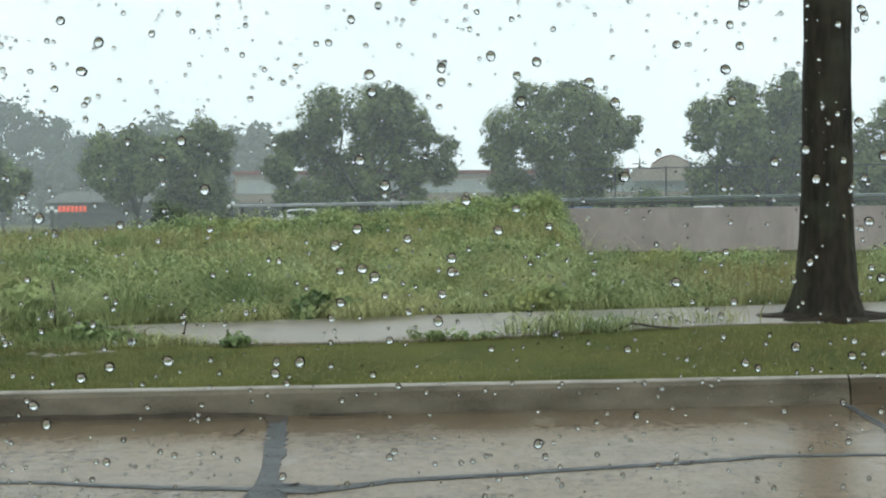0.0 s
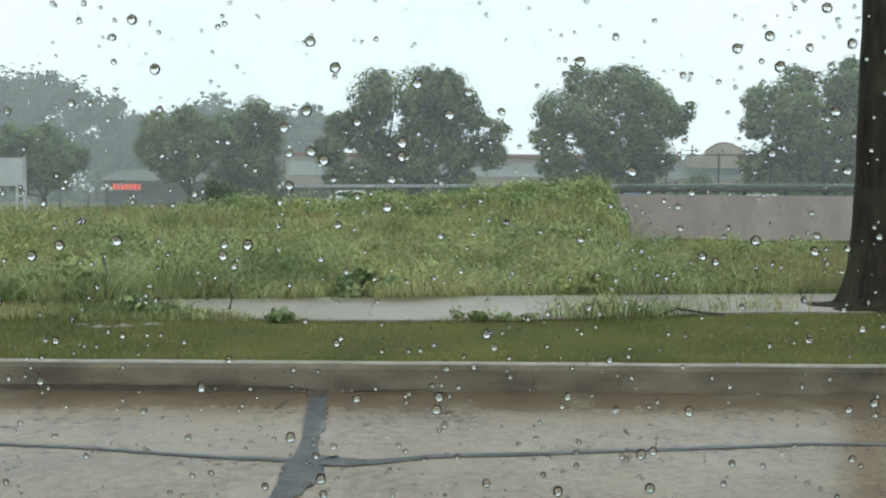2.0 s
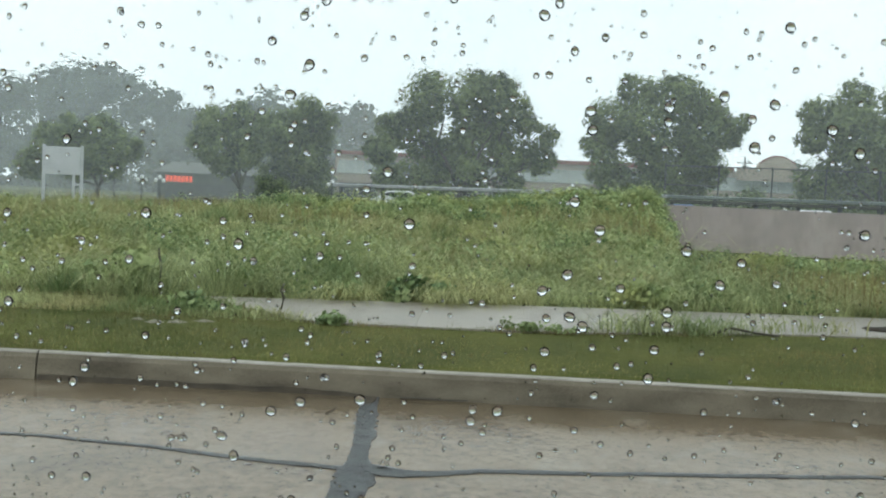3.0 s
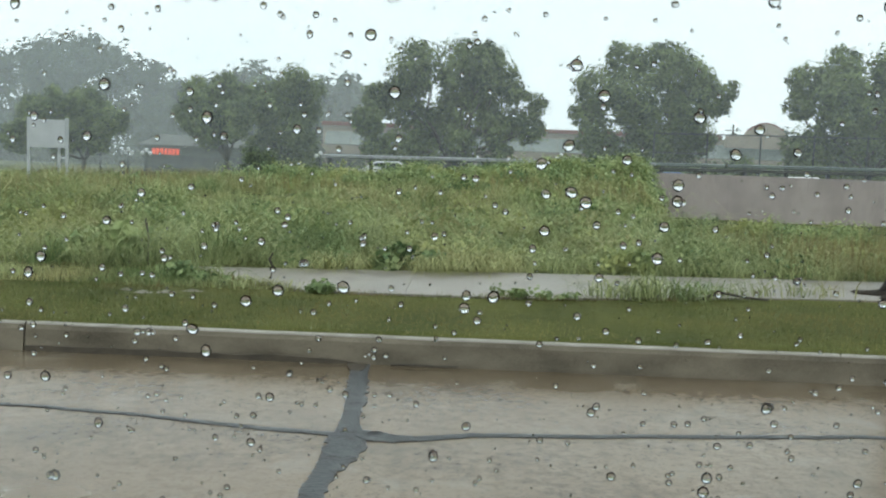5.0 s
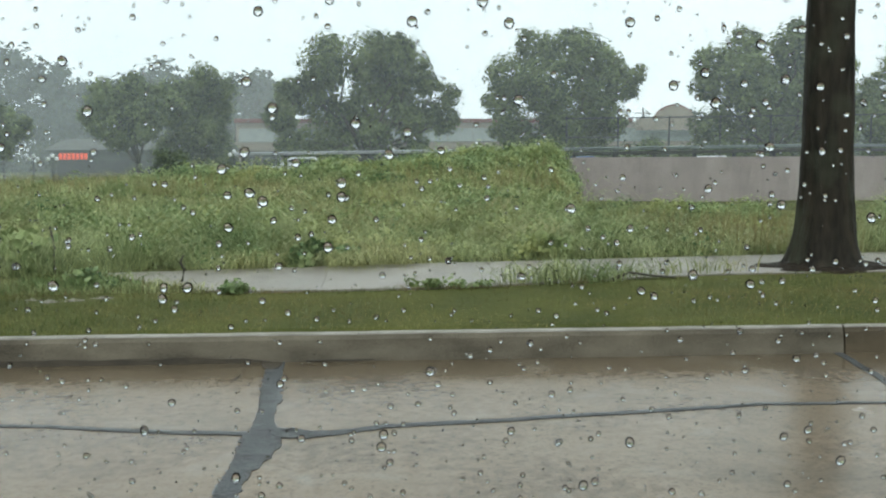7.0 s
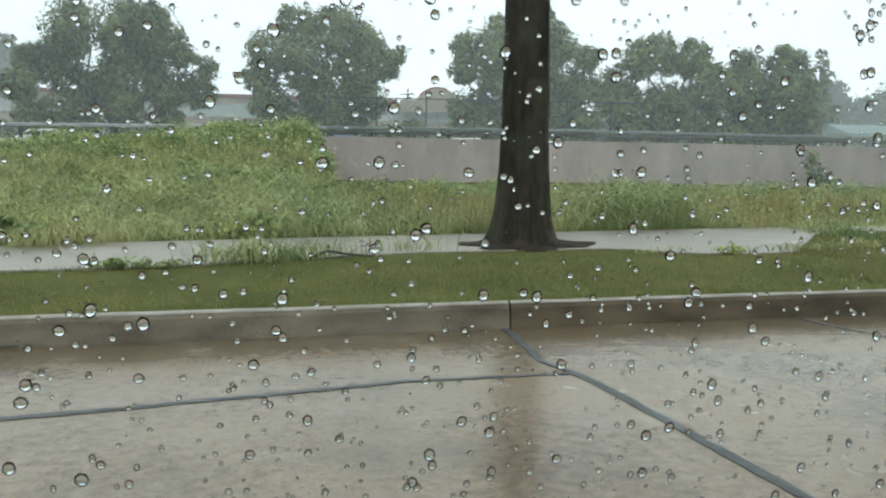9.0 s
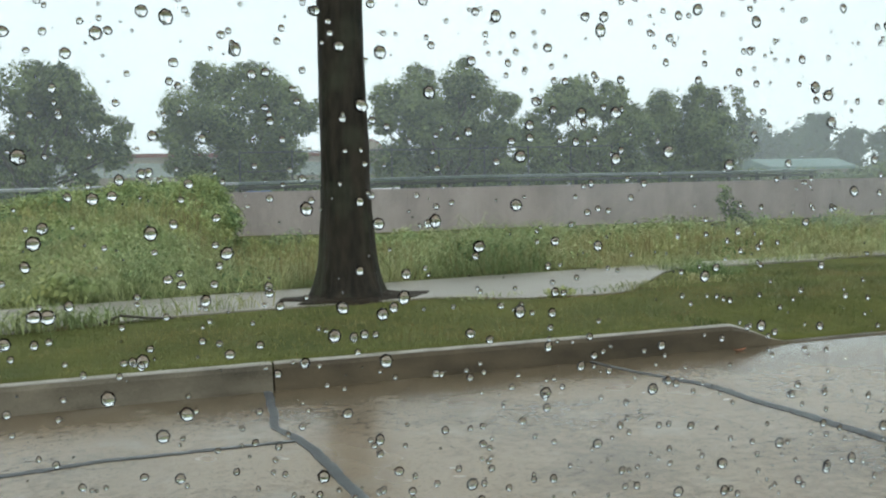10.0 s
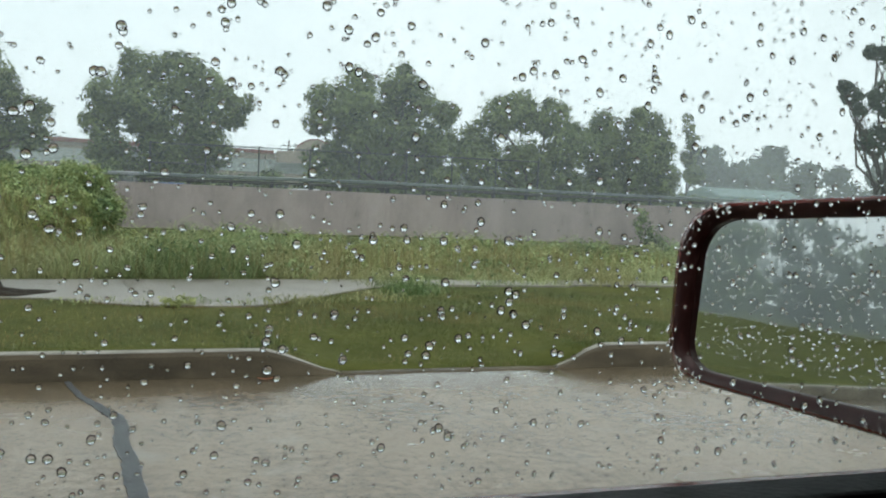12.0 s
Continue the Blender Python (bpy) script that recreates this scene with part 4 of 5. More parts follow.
lobes = [(-72.7, 13.5, 3.96), (-66.5, 14.2, 4.22), (-59.4, 14.8, 4.39), (-53.6, 14.2, 3.86), (-48.4, 12.8, 2.98), (-71.3, 7.5, 5.29), (-64.1, 7.3, 5.72), (-56.1, 8.1, 5.27), (-49.9, 7.1, 4.83), (-72.9, 1.2, 4.42), (-64.8, 0.7, 4.41), (-56.8, 1.1, 4.41), (-49.7, 1.4, 4.4)]
g = np.random.default_rng(30000)
cs, rs = bossed([(x, 150 + g.uniform(-3, 3), z) for x, z, r in lobes], [r for x, z, r in lobes], g)
v, f = leaf_cloud(cs, rs, 30000, 0.7, g)
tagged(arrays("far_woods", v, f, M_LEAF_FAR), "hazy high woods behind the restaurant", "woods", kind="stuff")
lobes = [(-32.4, 12.7, 3.32), (-21.8, 11.8, 3.14), (-17.8, 11.4, 2.96), (-45.4, 7.7, 4.38), (-37.6, 9.8, 4.37), (-26.9, 8.6, 5.24), (-19.0, 6.7, 4.8), (-43.5, 1.7, 4.39), (-34.7, 3.0, 4.38), (-24.9, 2.5, 4.37), (-17.1, 2.9, 3.49)]
g = np.random.default_rng(26000)
cs, rs = bossed([(x, 150 + g.uniform(-3, 3), z) for x, z, r in lobes], [r for x, z, r in lobes], g)
v, f = leaf_cloud(cs, rs, 26000, 0.7, g)
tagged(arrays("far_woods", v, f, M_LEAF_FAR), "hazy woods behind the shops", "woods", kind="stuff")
lobes = [(114.6, 8.7, 2.63), (118.0, 10.1, 2.46), (111.8, 6.7, 2.43), (121.2, 7.6, 2.67), (126.2, 6.4, 2.12), (132.4, 7.7, 2.35), (138.7, 8.5, 2.18), (102.6, 8.5, 3.1), (105.6, 5.5, 3.13), (109.1, 7.2, 2.41), (109.7, 4.5, 2.6), (114.8, 5.2, 2.45), (123.8, 5.4, 2.5), (117.7, 7.0, 2.27)]
g = np.random.default_rng(16000)
cs, rs = bossed([(x, 130 + g.uniform(-3, 3), z) for x, z, r in lobes], [r for x, z, r in lobes], g)
v, f = leaf_cloud(cs, rs, 16000, 0.7, g)
tagged(arrays("far_woods", v, f, M_LEAF_FAR), "hazy line of distant trees", "woods", kind="stuff")
lobes = [(32.6, 0.75, 0.42), (32.8, 0.2, 0.5), (33.2, -0.3, 0.6), (33.9, -0.7, 0.55)]
g = np.random.default_rng(41)
v, f = leaf_cloud([(x, 41.5, z) for x, z, r in lobes], [r for x, z, r in lobes], 900, 0.14, g)
bush = tagged(empty("bush", (33.1, 41.5, -0.9)), "thin ragged bush in front of the floodwall", "bush")
arrays("leaves", v, f, M_LEAF, bush)
part("stem", tube([(33.2, 41.5, -1.0), (33.0, 41.5, 0.0), (32.6, 41.5, 0.8)], [0.03, 0.025, 0.01], 6), M_BRANCH, bush)
g = np.random.default_rng(42)
v, f = leaf_cloud([(-8.8 + g.uniform(-0.5, 0.5), 42 + g.uniform(-0.3, 0.3), 0.4 + 0.26 * k) for k in range(5)], [0.5, 0.55, 0.5, 0.42, 0.3], 3200, 0.1, g)
dark_bush = tagged(empty("bush", (-8.8, 42, 0.0)), "dark rounded bush on the crest of the field", "bush")
arrays("leaves", v, f, M_LEAF, dark_bush)
part("stem", tube([(-8.8, 42, -0.2), (-8.75, 42, 0.7), (-8.85, 42, 1.3)], [0.03, 0.025, 0.01], 6), M_BRANCH, dark_bush)
g = np.random.default_rng(57)
rear = []
for k in range(19):
    x, y, top = -46 + g.uniform(-5, 5), 5 + 2.5 * k + g.uniform(-0.6, 0.6), g.uniform(3.6, 6.4)
    rear += [(x + g.uniform(-0.8, 0.8), y + g.uniform(-0.9, 0.9), z, g.uniform(1.35, 1.95)) for z in np.arange(0.6, top, 1.4)]
cs, rs = bossed([q[:3] for q in rear], [q[3] for q in rear], g, 6)
v, f = leaf_cloud(cs, rs, 46000, 0.34, g)
tagged(arrays("far_woods", v, f, M_LEAF), "grey-green woods along the road behind", "woods", kind="stuff")
g = np.random.default_rng(55)
hedge = [(14 + 1.7 * k + g.uniform(-0.5, 0.5), 74 + g.uniform(-1, 1), 0.6 + g.uniform(0, 1.1), g.uniform(0.9, 1.5)) for k in range(44)]
v, f = leaf_cloud([q[:3] for q in hedge], [q[3] for q in hedge], 26000, 0.3, g)
tagged(arrays("hedge", v, f, M_LEAF), "ragged green hedge along the far road", "hedge", kind="stuff")
scrub = [(-5 + 3.6 * k + g.uniform(-1, 1), 134 + g.uniform(-3, 3), 1.5 + g.uniform(0, 3.2), g.uniform(2.0, 3.4)) for k in range(46)]
v, f = leaf_cloud([q[:3] for q in scrub], [q[3] for q in scrub], 30000, 0.7, g)
tagged(arrays("far_woods", v, f, M_LEAF_FAR), "hazy low woods along the skyline", "woods", kind="stuff")

# the street tree beside the footpath: bark trunk with a flared foot
TX, TY = 4.17, 8.8
street_tree = tagged(empty("street_tree", (TX, TY, 0.18)), "tall street tree with a dark wet furrowed trunk", "tree")
bm = bmesh.new()
rows, sides = 70, 44
ring = []
for j in range(rows + 1):
    z = 0.1 + 4.6 * (j / rows) ** 1.25
    r = 0.207 + 0.022 * (1 - smooth01(0.3, 3.0, z)) + 0.10 * math.exp(-(z - 0.12) / 0.15) + 0.10 * math.exp(-(z - 0.12) / 0.5)
    lean = 0.01 - 0.008 * z
    row = []
    for k in range(sides):
        a = 2 * math.pi * k / sides
        root = 0.10 * math.exp(-(z - 0.1) / 0.2) * math.sin(5 * a + 0.7) + 0.03 * math.exp(-(z - 0.1) / 0.5) * math.sin(3 * a)
        ridge = 0.011 * noise.noise(Vector((math.cos(a) * 5.5, math.sin(a) * 5.5, z * 1.3))) + 0.008 * noise.noise(Vector((math.cos(a) * 14, math.sin(a) * 14, z * 3.5)))
        rr = float(r) + root * 0.5 + ridge
        row.append(bm.verts.new((TX + lean + rr * math.cos(a), TY + rr * math.sin(a), z)))
    ring.append(row)
for a, b in zip(ring, ring[1:]):
    for k in range(sides):
        bm.faces.new((a[k], a[(k + 1) % sides], b[(k + 1) % sides], b[k]))
bm.faces.new(ring[-1])
part("trunk", bm, M_BARK, street_tree, smooth=True)
rnd = random.Random(5)
crown = []
for k in range(9):
    a = k * 2.4
    c = (TX + 0.06 + 2.6 * math.cos(a) * (0.4 + 0.07 * k), TY + 2.4 * math.sin(a) * (0.4 + 0.07 * k), 7.6 + 0.32 * k)
    crown.append(c)
    bm = bmesh.new()
    limb(bm, (TX + 0.05, TY, 4.2 + 0.05 * k), c, 0.12, 0.03, rnd)
    part("limb", bm, M_BARK, street_tree, smooth=True)
v, f = leaf_cloud(crown, [1.15] * 9, 9000, 0.16, np.random.default_rng(8))
arrays("crown", v, f, M_LEAF, street_tree)

# mulch ring
bm = bmesh.new()
c = bm.verts.new((TX, TY, 0.30))
prev = None
rim = []
for ringi, (fr, zz) in enumerate(((0.5, 0.222), (0.8, 0.21), (1.0, 0.197), (1.08, 0.12))):
    row = []
    for k in range(40):
        a = 2 * math.pi * k / 40
        w = 1 + 0.12 * math.sin(3 * a + 1) + 0.08 * math.sin(7 * a) + rnd.uniform(-0.07, 0.07)
        row.append(bm.verts.new((TX + 0.02 + 0.68 * fr * w * math.cos(a), TY - 0.1 + 0.4 * fr * w * math.sin(a), zz + 0.012 * math.sin(9 * a + ringi * 2))))
    rim.append(row)
for k in range(40):
    bm.faces.new((c, rim[0][k], rim[0][(k + 1) % 40]))
for a, b in zip(rim, rim[1:]):
    for k in range(40):
        bm.faces.new((a[k], b[k], b[(k + 1) % 40], a[(k + 1) % 40]))
mulch = part("mulch_ring", bm, M_MULCH, None, smooth=True)
tagged(mulch, "low mound of dark wet mulch round the street tree", "mulch")

# ---- floodwall, guard rail, fence ----
wall = tagged(empty("wall_flood"), "long weathered grey-brown concrete floodwall in cast panels", "wall", kind="structure")
for k in range(24):
    x0 = 7.0 + 4.6 * k
    part("panel", box((x0 + 0.001, WALL_Y, -1.6), (x0 + 4.599, WALL_Y + 0.32, 1.24 + 0.006 * k), 0.006), M_WALL, wall)

rail = tagged(empty("guard_rail", (0, WALL_Y + 1.2, 0)), "galvanised double guard rail on square posts behind the crest", "guard rail")
for k in range(26):
    x = -6.1 + 1.87 * k
    z0 = float(ground_z(x, WALL_Y + 1.2))
    part("post", box((x - 0.07, WALL_Y + 1.12, z0 - 0.1), (x + 0.07, WALL_Y + 1.28, 1.62 + 0.012 * min(x, 20)), 0.01), M_DARKSTEEL, rail)
W_BEAM = [(0, 0), (-0.05, 0.05), (-0.05, 0.10), (0, 0.15), (-0.05, 0.20), (-0.05, 0.25), (0, 0.30), (0.02, 0.30), (0.02, 0)]
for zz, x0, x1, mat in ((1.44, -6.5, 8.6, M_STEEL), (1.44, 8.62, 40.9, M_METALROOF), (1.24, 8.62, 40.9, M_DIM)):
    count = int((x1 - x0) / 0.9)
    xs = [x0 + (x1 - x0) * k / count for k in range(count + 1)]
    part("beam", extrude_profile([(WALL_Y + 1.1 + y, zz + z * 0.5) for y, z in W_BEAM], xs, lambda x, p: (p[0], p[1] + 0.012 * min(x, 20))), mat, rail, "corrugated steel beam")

fence = tagged(empty("fence", (9.6, 50, 0)), "tall dark chain-link fence frame behind the guard rail", "fence")
for k in range(9):
    x = 9.6 + 2.7 * k
    part("post", tube([(x, 50, -0.2), (x, 50, 3.25 + 0.01 * x)], [0.04, 0.04], 8), M_DARKSTEEL, fence)
part("top_rail", tube([(9.6, 50, 3.25), (31.2, 50, 3.5)], [0.035, 0.035], 6), M_DARKSTEEL, fence)
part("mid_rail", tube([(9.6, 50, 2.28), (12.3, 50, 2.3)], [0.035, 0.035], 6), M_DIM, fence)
bm = bmesh.new()
for k in range(-8, 62):
    for s in (1, -1):
        a = 9.6 + 0.35 * k
        lo, hi = max(9.6, min(31.2, a)), max(9.6, min(31.2, a + s * 3.3))
        if abs(hi - lo) > 0.3:
            za, zb = 0.1 + (lo - a) / (s * 3.3) * 3.2, 0.1 + (hi - a) / (s * 3.3) * 3.2
            add_tube(bm, [(lo, 50, za), (hi, 50, zb)], [0.006, 0.006], 3)
part("mesh", bm, M_DARKSTEEL, fence, "wire mesh")

# ---- notice board in the field ----
board = tagged(empty("notice_board", (-13.8, 32, 0)), "off-white blank notice board on two posts in the long grass", "sign")
part("panel", box((-14.40, 31.98, 1.30), (-13.18, 32.03, 2.22), 0.01), M_WHITE, board)
for x, w in ((-14.44, 0.09), (-13.16, 0.09), (-13.42, 0.07)):
    part("post", box((x - w / 2, 32.03, -0.2), (x + w / 2, 32.11, 2.28 if x != -13.42 else 1.5), 0.008), M_WHITE, board)
part("crossbar", box((-13.42, 32.04, 0.95), (-13.16, 32.09, 1.02), 0.005), M_WHITE, board)


# ---- cars on the road behind the wall ----
def car(x, y, z, paint, label, turn=0, group="cars behind the floodwall"):
    t = empty("car", (0, 0, 0))
    side = [(-2.2, 0.35), (-2.22, 0.75), (-1.9, 0.92), (-1.25, 0.98), (-0.55, 1.42), (0.65, 1.45), (1.35, 1.02), (2.1, 0.95), (2.2, 0.6), (2.15, 0.32)]
    bm = bmesh.new()
    rows = []
    for yy, k in ((-0.82, 0.94), (-0.74, 1.0), (0.74, 1.0), (0.82, 0.94)):
        rows.append([bm.verts.new((px, yy * (1 if pz < 1.0 else 0.84), 0.3 + (pz - 0.3) * k)) for px, pz in side])
    for a, b in zip(rows, rows[1:]):
        for i in range(len(side)):
            j = (i + 1) % len(side)
            bm.faces.new((a[i], a[j], b[j], b[i]))
    bm.faces.new(rows[0])
    bm.faces.new(rows[-1][::-1])
    bmesh.ops.recalc_face_normals(bm, faces=bm.faces)
    part("body", bm, paint, t)
    for s in (-1, 1):
        for pts in (((-1.05, 1.02), (-0.52, 1.34), (-0.02, 1.36), (-0.02, 1.02)), ((0.05, 1.02), (0.05, 1.36), (0.6, 1.35), (1.12, 1.04))):
            bm = bmesh.new()
            out = [bm.verts.new((px, s * 0.735, pz)) for px, pz in pts]
            back = [bm.verts.new((px, s * 0.65, pz)) for px, pz in pts]
            bm.faces.new(out)
            bm.faces.new(back[::-1])
            for i in range(4):
                bm.faces.new((out[i], out[(i + 1) % 4], back[(i + 1) % 4], back[i]))
            bmesh.ops.recalc_face_normals(bm, faces=bm.faces)
            part("side_window", bm, M_DARKGLASS, t)
        for px in (-1.35, 1.35):
            w = part("wheel", tube([(px, s * 0.84, 0.32), (px, s * 0.62, 0.32)], [0.32, 0.32], 18), M_TYRE, t)
            part("rim", tube([(px, s * 0.855, 0.32), (px, s * 0.80, 0.32)], [0.19, 0.21], 14), M_STEEL, w)
        part("headlight", box((2.08, s * 0.62 - 0.14, 0.66), (2.2, s * 0.62 + 0.14, 0.8), 0.02), M_GLOBE, t)
    t.matrix_basis = pose(x, y, z, 0, 0, turn)
    return tagged(t, label, "car", group)


P_WHITE = plain("white_car_paint", (0.6, 0.62, 0.63), 0.25)
P_BLUE = plain("blue_car_paint", (0.05, 0.09, 0.2), 0.25)
P_DARK = plain("dark_car_paint", (0.03, 0.035, 0.04), 0.25)
for cx, paint, label in ((18.2, P_WHITE, "pale grey saloon car seen over the floodwall"), (10.9, P_BLUE, "blue saloon car seen over the floodwall"), (-4.2, P_WHITE, "white saloon car half hidden by the grass crest"), (24.5, P_DARK, "dark saloon car seen over the floodwall")):
    car(cx, 53, float(ground_z(cx, 53)) - 0.02, paint, label)

# ---- buildings across the far road ----
def shop_front(parent, x0, x1, y, z0, z1, material):
    """A run of dark shop windows with frames."""
    n = max(1, int((x1 - x0) / 2.2))
    w = (x1 - x0) / n
    for k in range(n):
        win = part("window_frame", box((x0 + k * w + 0.1, y - 0.06, z0), (x0 + (k + 1) * w - 0.1, y + 0.1, z1), 0.02), M_DARKSTEEL, parent)
        part("pane", box((x0 + k * w + 0.18, y - 0.09, z0 + 0.08), (x0 + (k + 1) * w - 0.18, y - 0.055, z1 - 0.08)), material, win)


mall = tagged(empty("shop_building", (8, 112, -0.5)), "long low beige shop building with maroon coping and grey metal awning", "building")
MX0, MX1, MY = -16.2, 37.0, 110.0
part("wall", box((MX0, MY + 1.2, -0.6), (MX1, MY + 16, 5.3), 0.03), M_STUCCO, mall)
part("coping", box((MX0 - 0.15, MY + 1.0, 5.3), (29.0, MY + 16.1, 5.75), 0.03), M_MAROON, mall, "maroon coping")
part("fascia", box((MX0, MY - 0.1, 2.2), (MX1, MY + 0.2, 3.15), 0.03), M_STUCCO, mall, "beige fascia board")
for k in range(18):
    a = MX0 + 0.4 + k * 2.92
    if 29.5 < a < 29.6:
        continue
    bm = extrude_profile([(MY - 0.2, 3.15), (MY + 1.25, 4.75), (MY + 1.25, 4.6), (MY, 3.1)], [a, a + 2.86])
    part("roof_panel", bm, M_METALROOF, mall)
shop_front(mall, MX0 + 0.5, MX1 - 0.5, MY + 1.15, -0.2, 2.1, M_DARKGLASS)
for k in range(11):
    x = MX0 + 0.3 + k * 5.2
    part("column", box((x - 0.22, MY - 0.15, -0.6), (x + 0.22, MY + 0.25, 2.25), 0.03), M_STUCCO, mall)
# arched gable over the entrance
bm = bmesh.new()
front, rear = [], []
outline = [(29.2, 4.4), (29.2, 5.7), (31.2, 5.75), (31.4, 6.25)] + [(33.5 - 1.9 + 0.38 * k, 6.35 + 0.8 * (1 - (k / 5 - 1) ** 2)) for k in range(11)] + [(35.6, 6.25), (35.8, 5.75), (37.6, 5.7), (37.6, 4.4)]
for x, z in outline:
    front.append(bm.verts.new((x, MY - 0.25, z)))
    rear.append(bm.verts.new((x, MY + 0.6, z)))
bm.faces.new(front)
bm.faces.new(rear[::-1])
for i in range(len(outline)):
    j = (i + 1) % len(outline)
    bm.faces.new((front[i], rear[i], rear[j], front[j]))
bmesh.ops.recalc_face_normals(bm, faces=bm.faces)
part("gable", bm, M_STUCCO, mall, "arched beige gable")
arch = outline[3:15]
part("gable_coping", tube([(x, MY - 0.1, z + 0.06) for x, z in arch], [0.13] * len(arch), 6), M_MAROON, mall)
# a pale hipped porch between the trees
bm = bmesh.new()
vs = [bm.verts.new(p) for p in ((-3.4, 104, 2.2), (1.4, 104, 2.2), (1.4, 109.8, 2.2), (-3.4, 109.8, 2.2), (-2.6, 106, 4.4), (-2.6, 109.8, 4.4), (-1.2, 109.8, 4.2), (-1.2, 106, 4.2))]
for q in ((0, 1, 7, 4), (1, 2, 6, 7), (2, 3, 5, 6), (3, 0, 4, 5), (4, 7, 6, 5), (3, 2, 1, 0)):
    bm.faces.new([vs[i] for i in q])
bmesh.ops.recalc_face_normals(bm, faces=bm.faces)
part("porch_roof", bm, M_WHITE, mall, "pale porch roof")
for x in (-3.2, 1.2):
    part("column", box((x - 0.15, 104.1, -0.6), (x + 0.15, 104.4, 2.2), 0.02), M_STUCCO, mall)

diner = tagged(empty("restaurant", (-30, 92, -0.5)), "low beige restaurant with a dark base and a red lit sign", "building")
part("wall", box((-29.2, 88.4, -0.7), (-14.5, 100, 2.1), 0.03), M_DIM, diner)
part("dark_base", box((-28.4, 88.0, -0.7), (-17.5, 88.38, 1.15), 0.02), M_DARKSTEEL, diner, "dark boarded lower wall")
part("roof", extrude_profile([(87.6, 2.1), (94, 3.2), (100.4, 2.1), (94, 2.0)], [-29.5, -14.2]), M_DIM, diner)
shop_front(diner, -17.2, -14.8, 88.35, 0.3, 1.8, M_DARKGLASS)
sign = part("sign_board", box((-28.3, 87.8, 1.2), (-25.7, 88.0, 1.86), 0.02), M_DARKSTEEL, diner)
for k in range(7):
    x = -28.2 + 0.36 * k
    part("sign_letter", box((x, 87.72, 1.26), (x + 0.28, 87.8, 1.80), 0.02), M_RED, sign, "red glowing bar")

kiosk = tagged(empty("shop_building", (94, 108, -0.5)), "low pale building with a teal canopy, hazy in the rain", "building")
part("wall", box((87.5, 105.6, -0.8), (101, 113, 3.0), 0.03), M_STUCCO, kiosk)
part("canopy", extrude_profile([(104.4, 2.75), (104.5, 3.15), (105.2, 3.3), (108.5, 4.3), (113.2, 3.2), (113.2, 3.0), (105.6, 2.75)], [86.8, 94.2, 101.6]), M_TEAL, kiosk, "teal canopy")
shop_front(kiosk, 88.0, 100.5, 105.55, 0.0, 2.3, M_DARKGLASS)

# ---- globe lamps, pole, signal ----
def globe_lamp(x, y, top, globes, label):
    z0 = float(ground_z(x, y))
    t = tagged(empty("street_lamp", (x, y, z0)), label, "street lamp", "globe lamps along the far road")
    part("base", tube([(x, y, z0 - 0.1), (x, y, z0 + 0.35)], [0.14, 0.10], 10), M_DARKSTEEL, t)
    part("pole", tube([(x, y, z0 + 0.3), (x, y, top - 0.1)], [0.06, 0.045], 8), M_DARKSTEEL, t)
    for dx, dz in globes:
        part("arm", tube([(x, y, top - 0.35), (x + dx * 0.7, y, top - 0.38 + dz * 0.3), (x + dx, y, top - 0.2 + dz)], [0.025, 0.025, 0.03], 6), M_DARKSTEEL, t)
        bm = bmesh.new()
        bmesh.ops.create_icosphere(bm, subdivisions=2, radius=0.15)
        for v in bm.verts:
            v.co = Vector((x + dx, y, top - 0.05 + dz)) + Vector((v.co.x, v.co.y, v.co.z * (1.15 if v.co.z > 0 else 0.9)))
        part("globe", bm, M_GLOBE, t, "white opal globe", True)
    return t


TRIPLE = ((-0.28, 0.0), (0.28, 0.0), (0.0, 0.22))
for lx, lz in ((-25.9, 1.42), (-23.9, 1.32), (-22.6, 1.32), (-10.2, 1.58), (-0.7, 1.66), (0.6, 1.87), (6.8, 2.05)):
    globe_lamp(lx, 69, lz, TRIPLE, "dark street lamp with three white globes")

pole = tagged(empty("utility_pole", (33.7, 124, -0.5)), "thin wooden utility pole with a crossarm", "utility pole")
part("shaft", tube([(33.7, 124, -0.6), (33.7, 124, 7.7)], [0.14, 0.10], 8), M_BRANCH, pole)
part("crossarm", box((32.7, 123.9, 6.9), (34.7, 124.05, 7.02), 0.01), M_BRANCH, pole)

signal = tagged(empty("traffic_signal", (68.3, 65.8, 0)), "traffic signal with an orange light far along the road", "traffic signal")
SX, SY, SZ = (68.3, 65.7, 2.55)
part("pole", tube([(SX, SY + 0.15, -0.7), (SX, SY + 0.15, SZ + 0.4)], [0.07, 0.06], 8), M_DARKSTEEL, signal)
part("signal_head", box((SX - 0.2, SY, SZ - 0.6), (SX + 0.2, SY + 0.2, SZ + 0.35), 0.03), M_DARKSTEEL, signal)
part("lens", tube([(SX, SY - 0.04, SZ), (SX, SY + 0.02, SZ)], [0.16, 0.16], 14), M_ORANGE, signal, "lit orange lens")

# ---- rain haze, imitated by see-through sheets: it thickens with the distance from the road ----
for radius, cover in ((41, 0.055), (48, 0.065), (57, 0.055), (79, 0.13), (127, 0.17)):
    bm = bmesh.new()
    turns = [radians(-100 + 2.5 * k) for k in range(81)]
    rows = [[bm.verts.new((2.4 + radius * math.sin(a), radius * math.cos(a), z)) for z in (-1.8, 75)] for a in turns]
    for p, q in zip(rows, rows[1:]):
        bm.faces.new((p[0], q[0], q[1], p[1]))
    ob = part("haze_sheet", bm, mist_material("haze_film", cover), None, smooth=True)
    tagged(ob, "see-through sheet standing in for rain haze over the distance", "rain", kind="stuff")

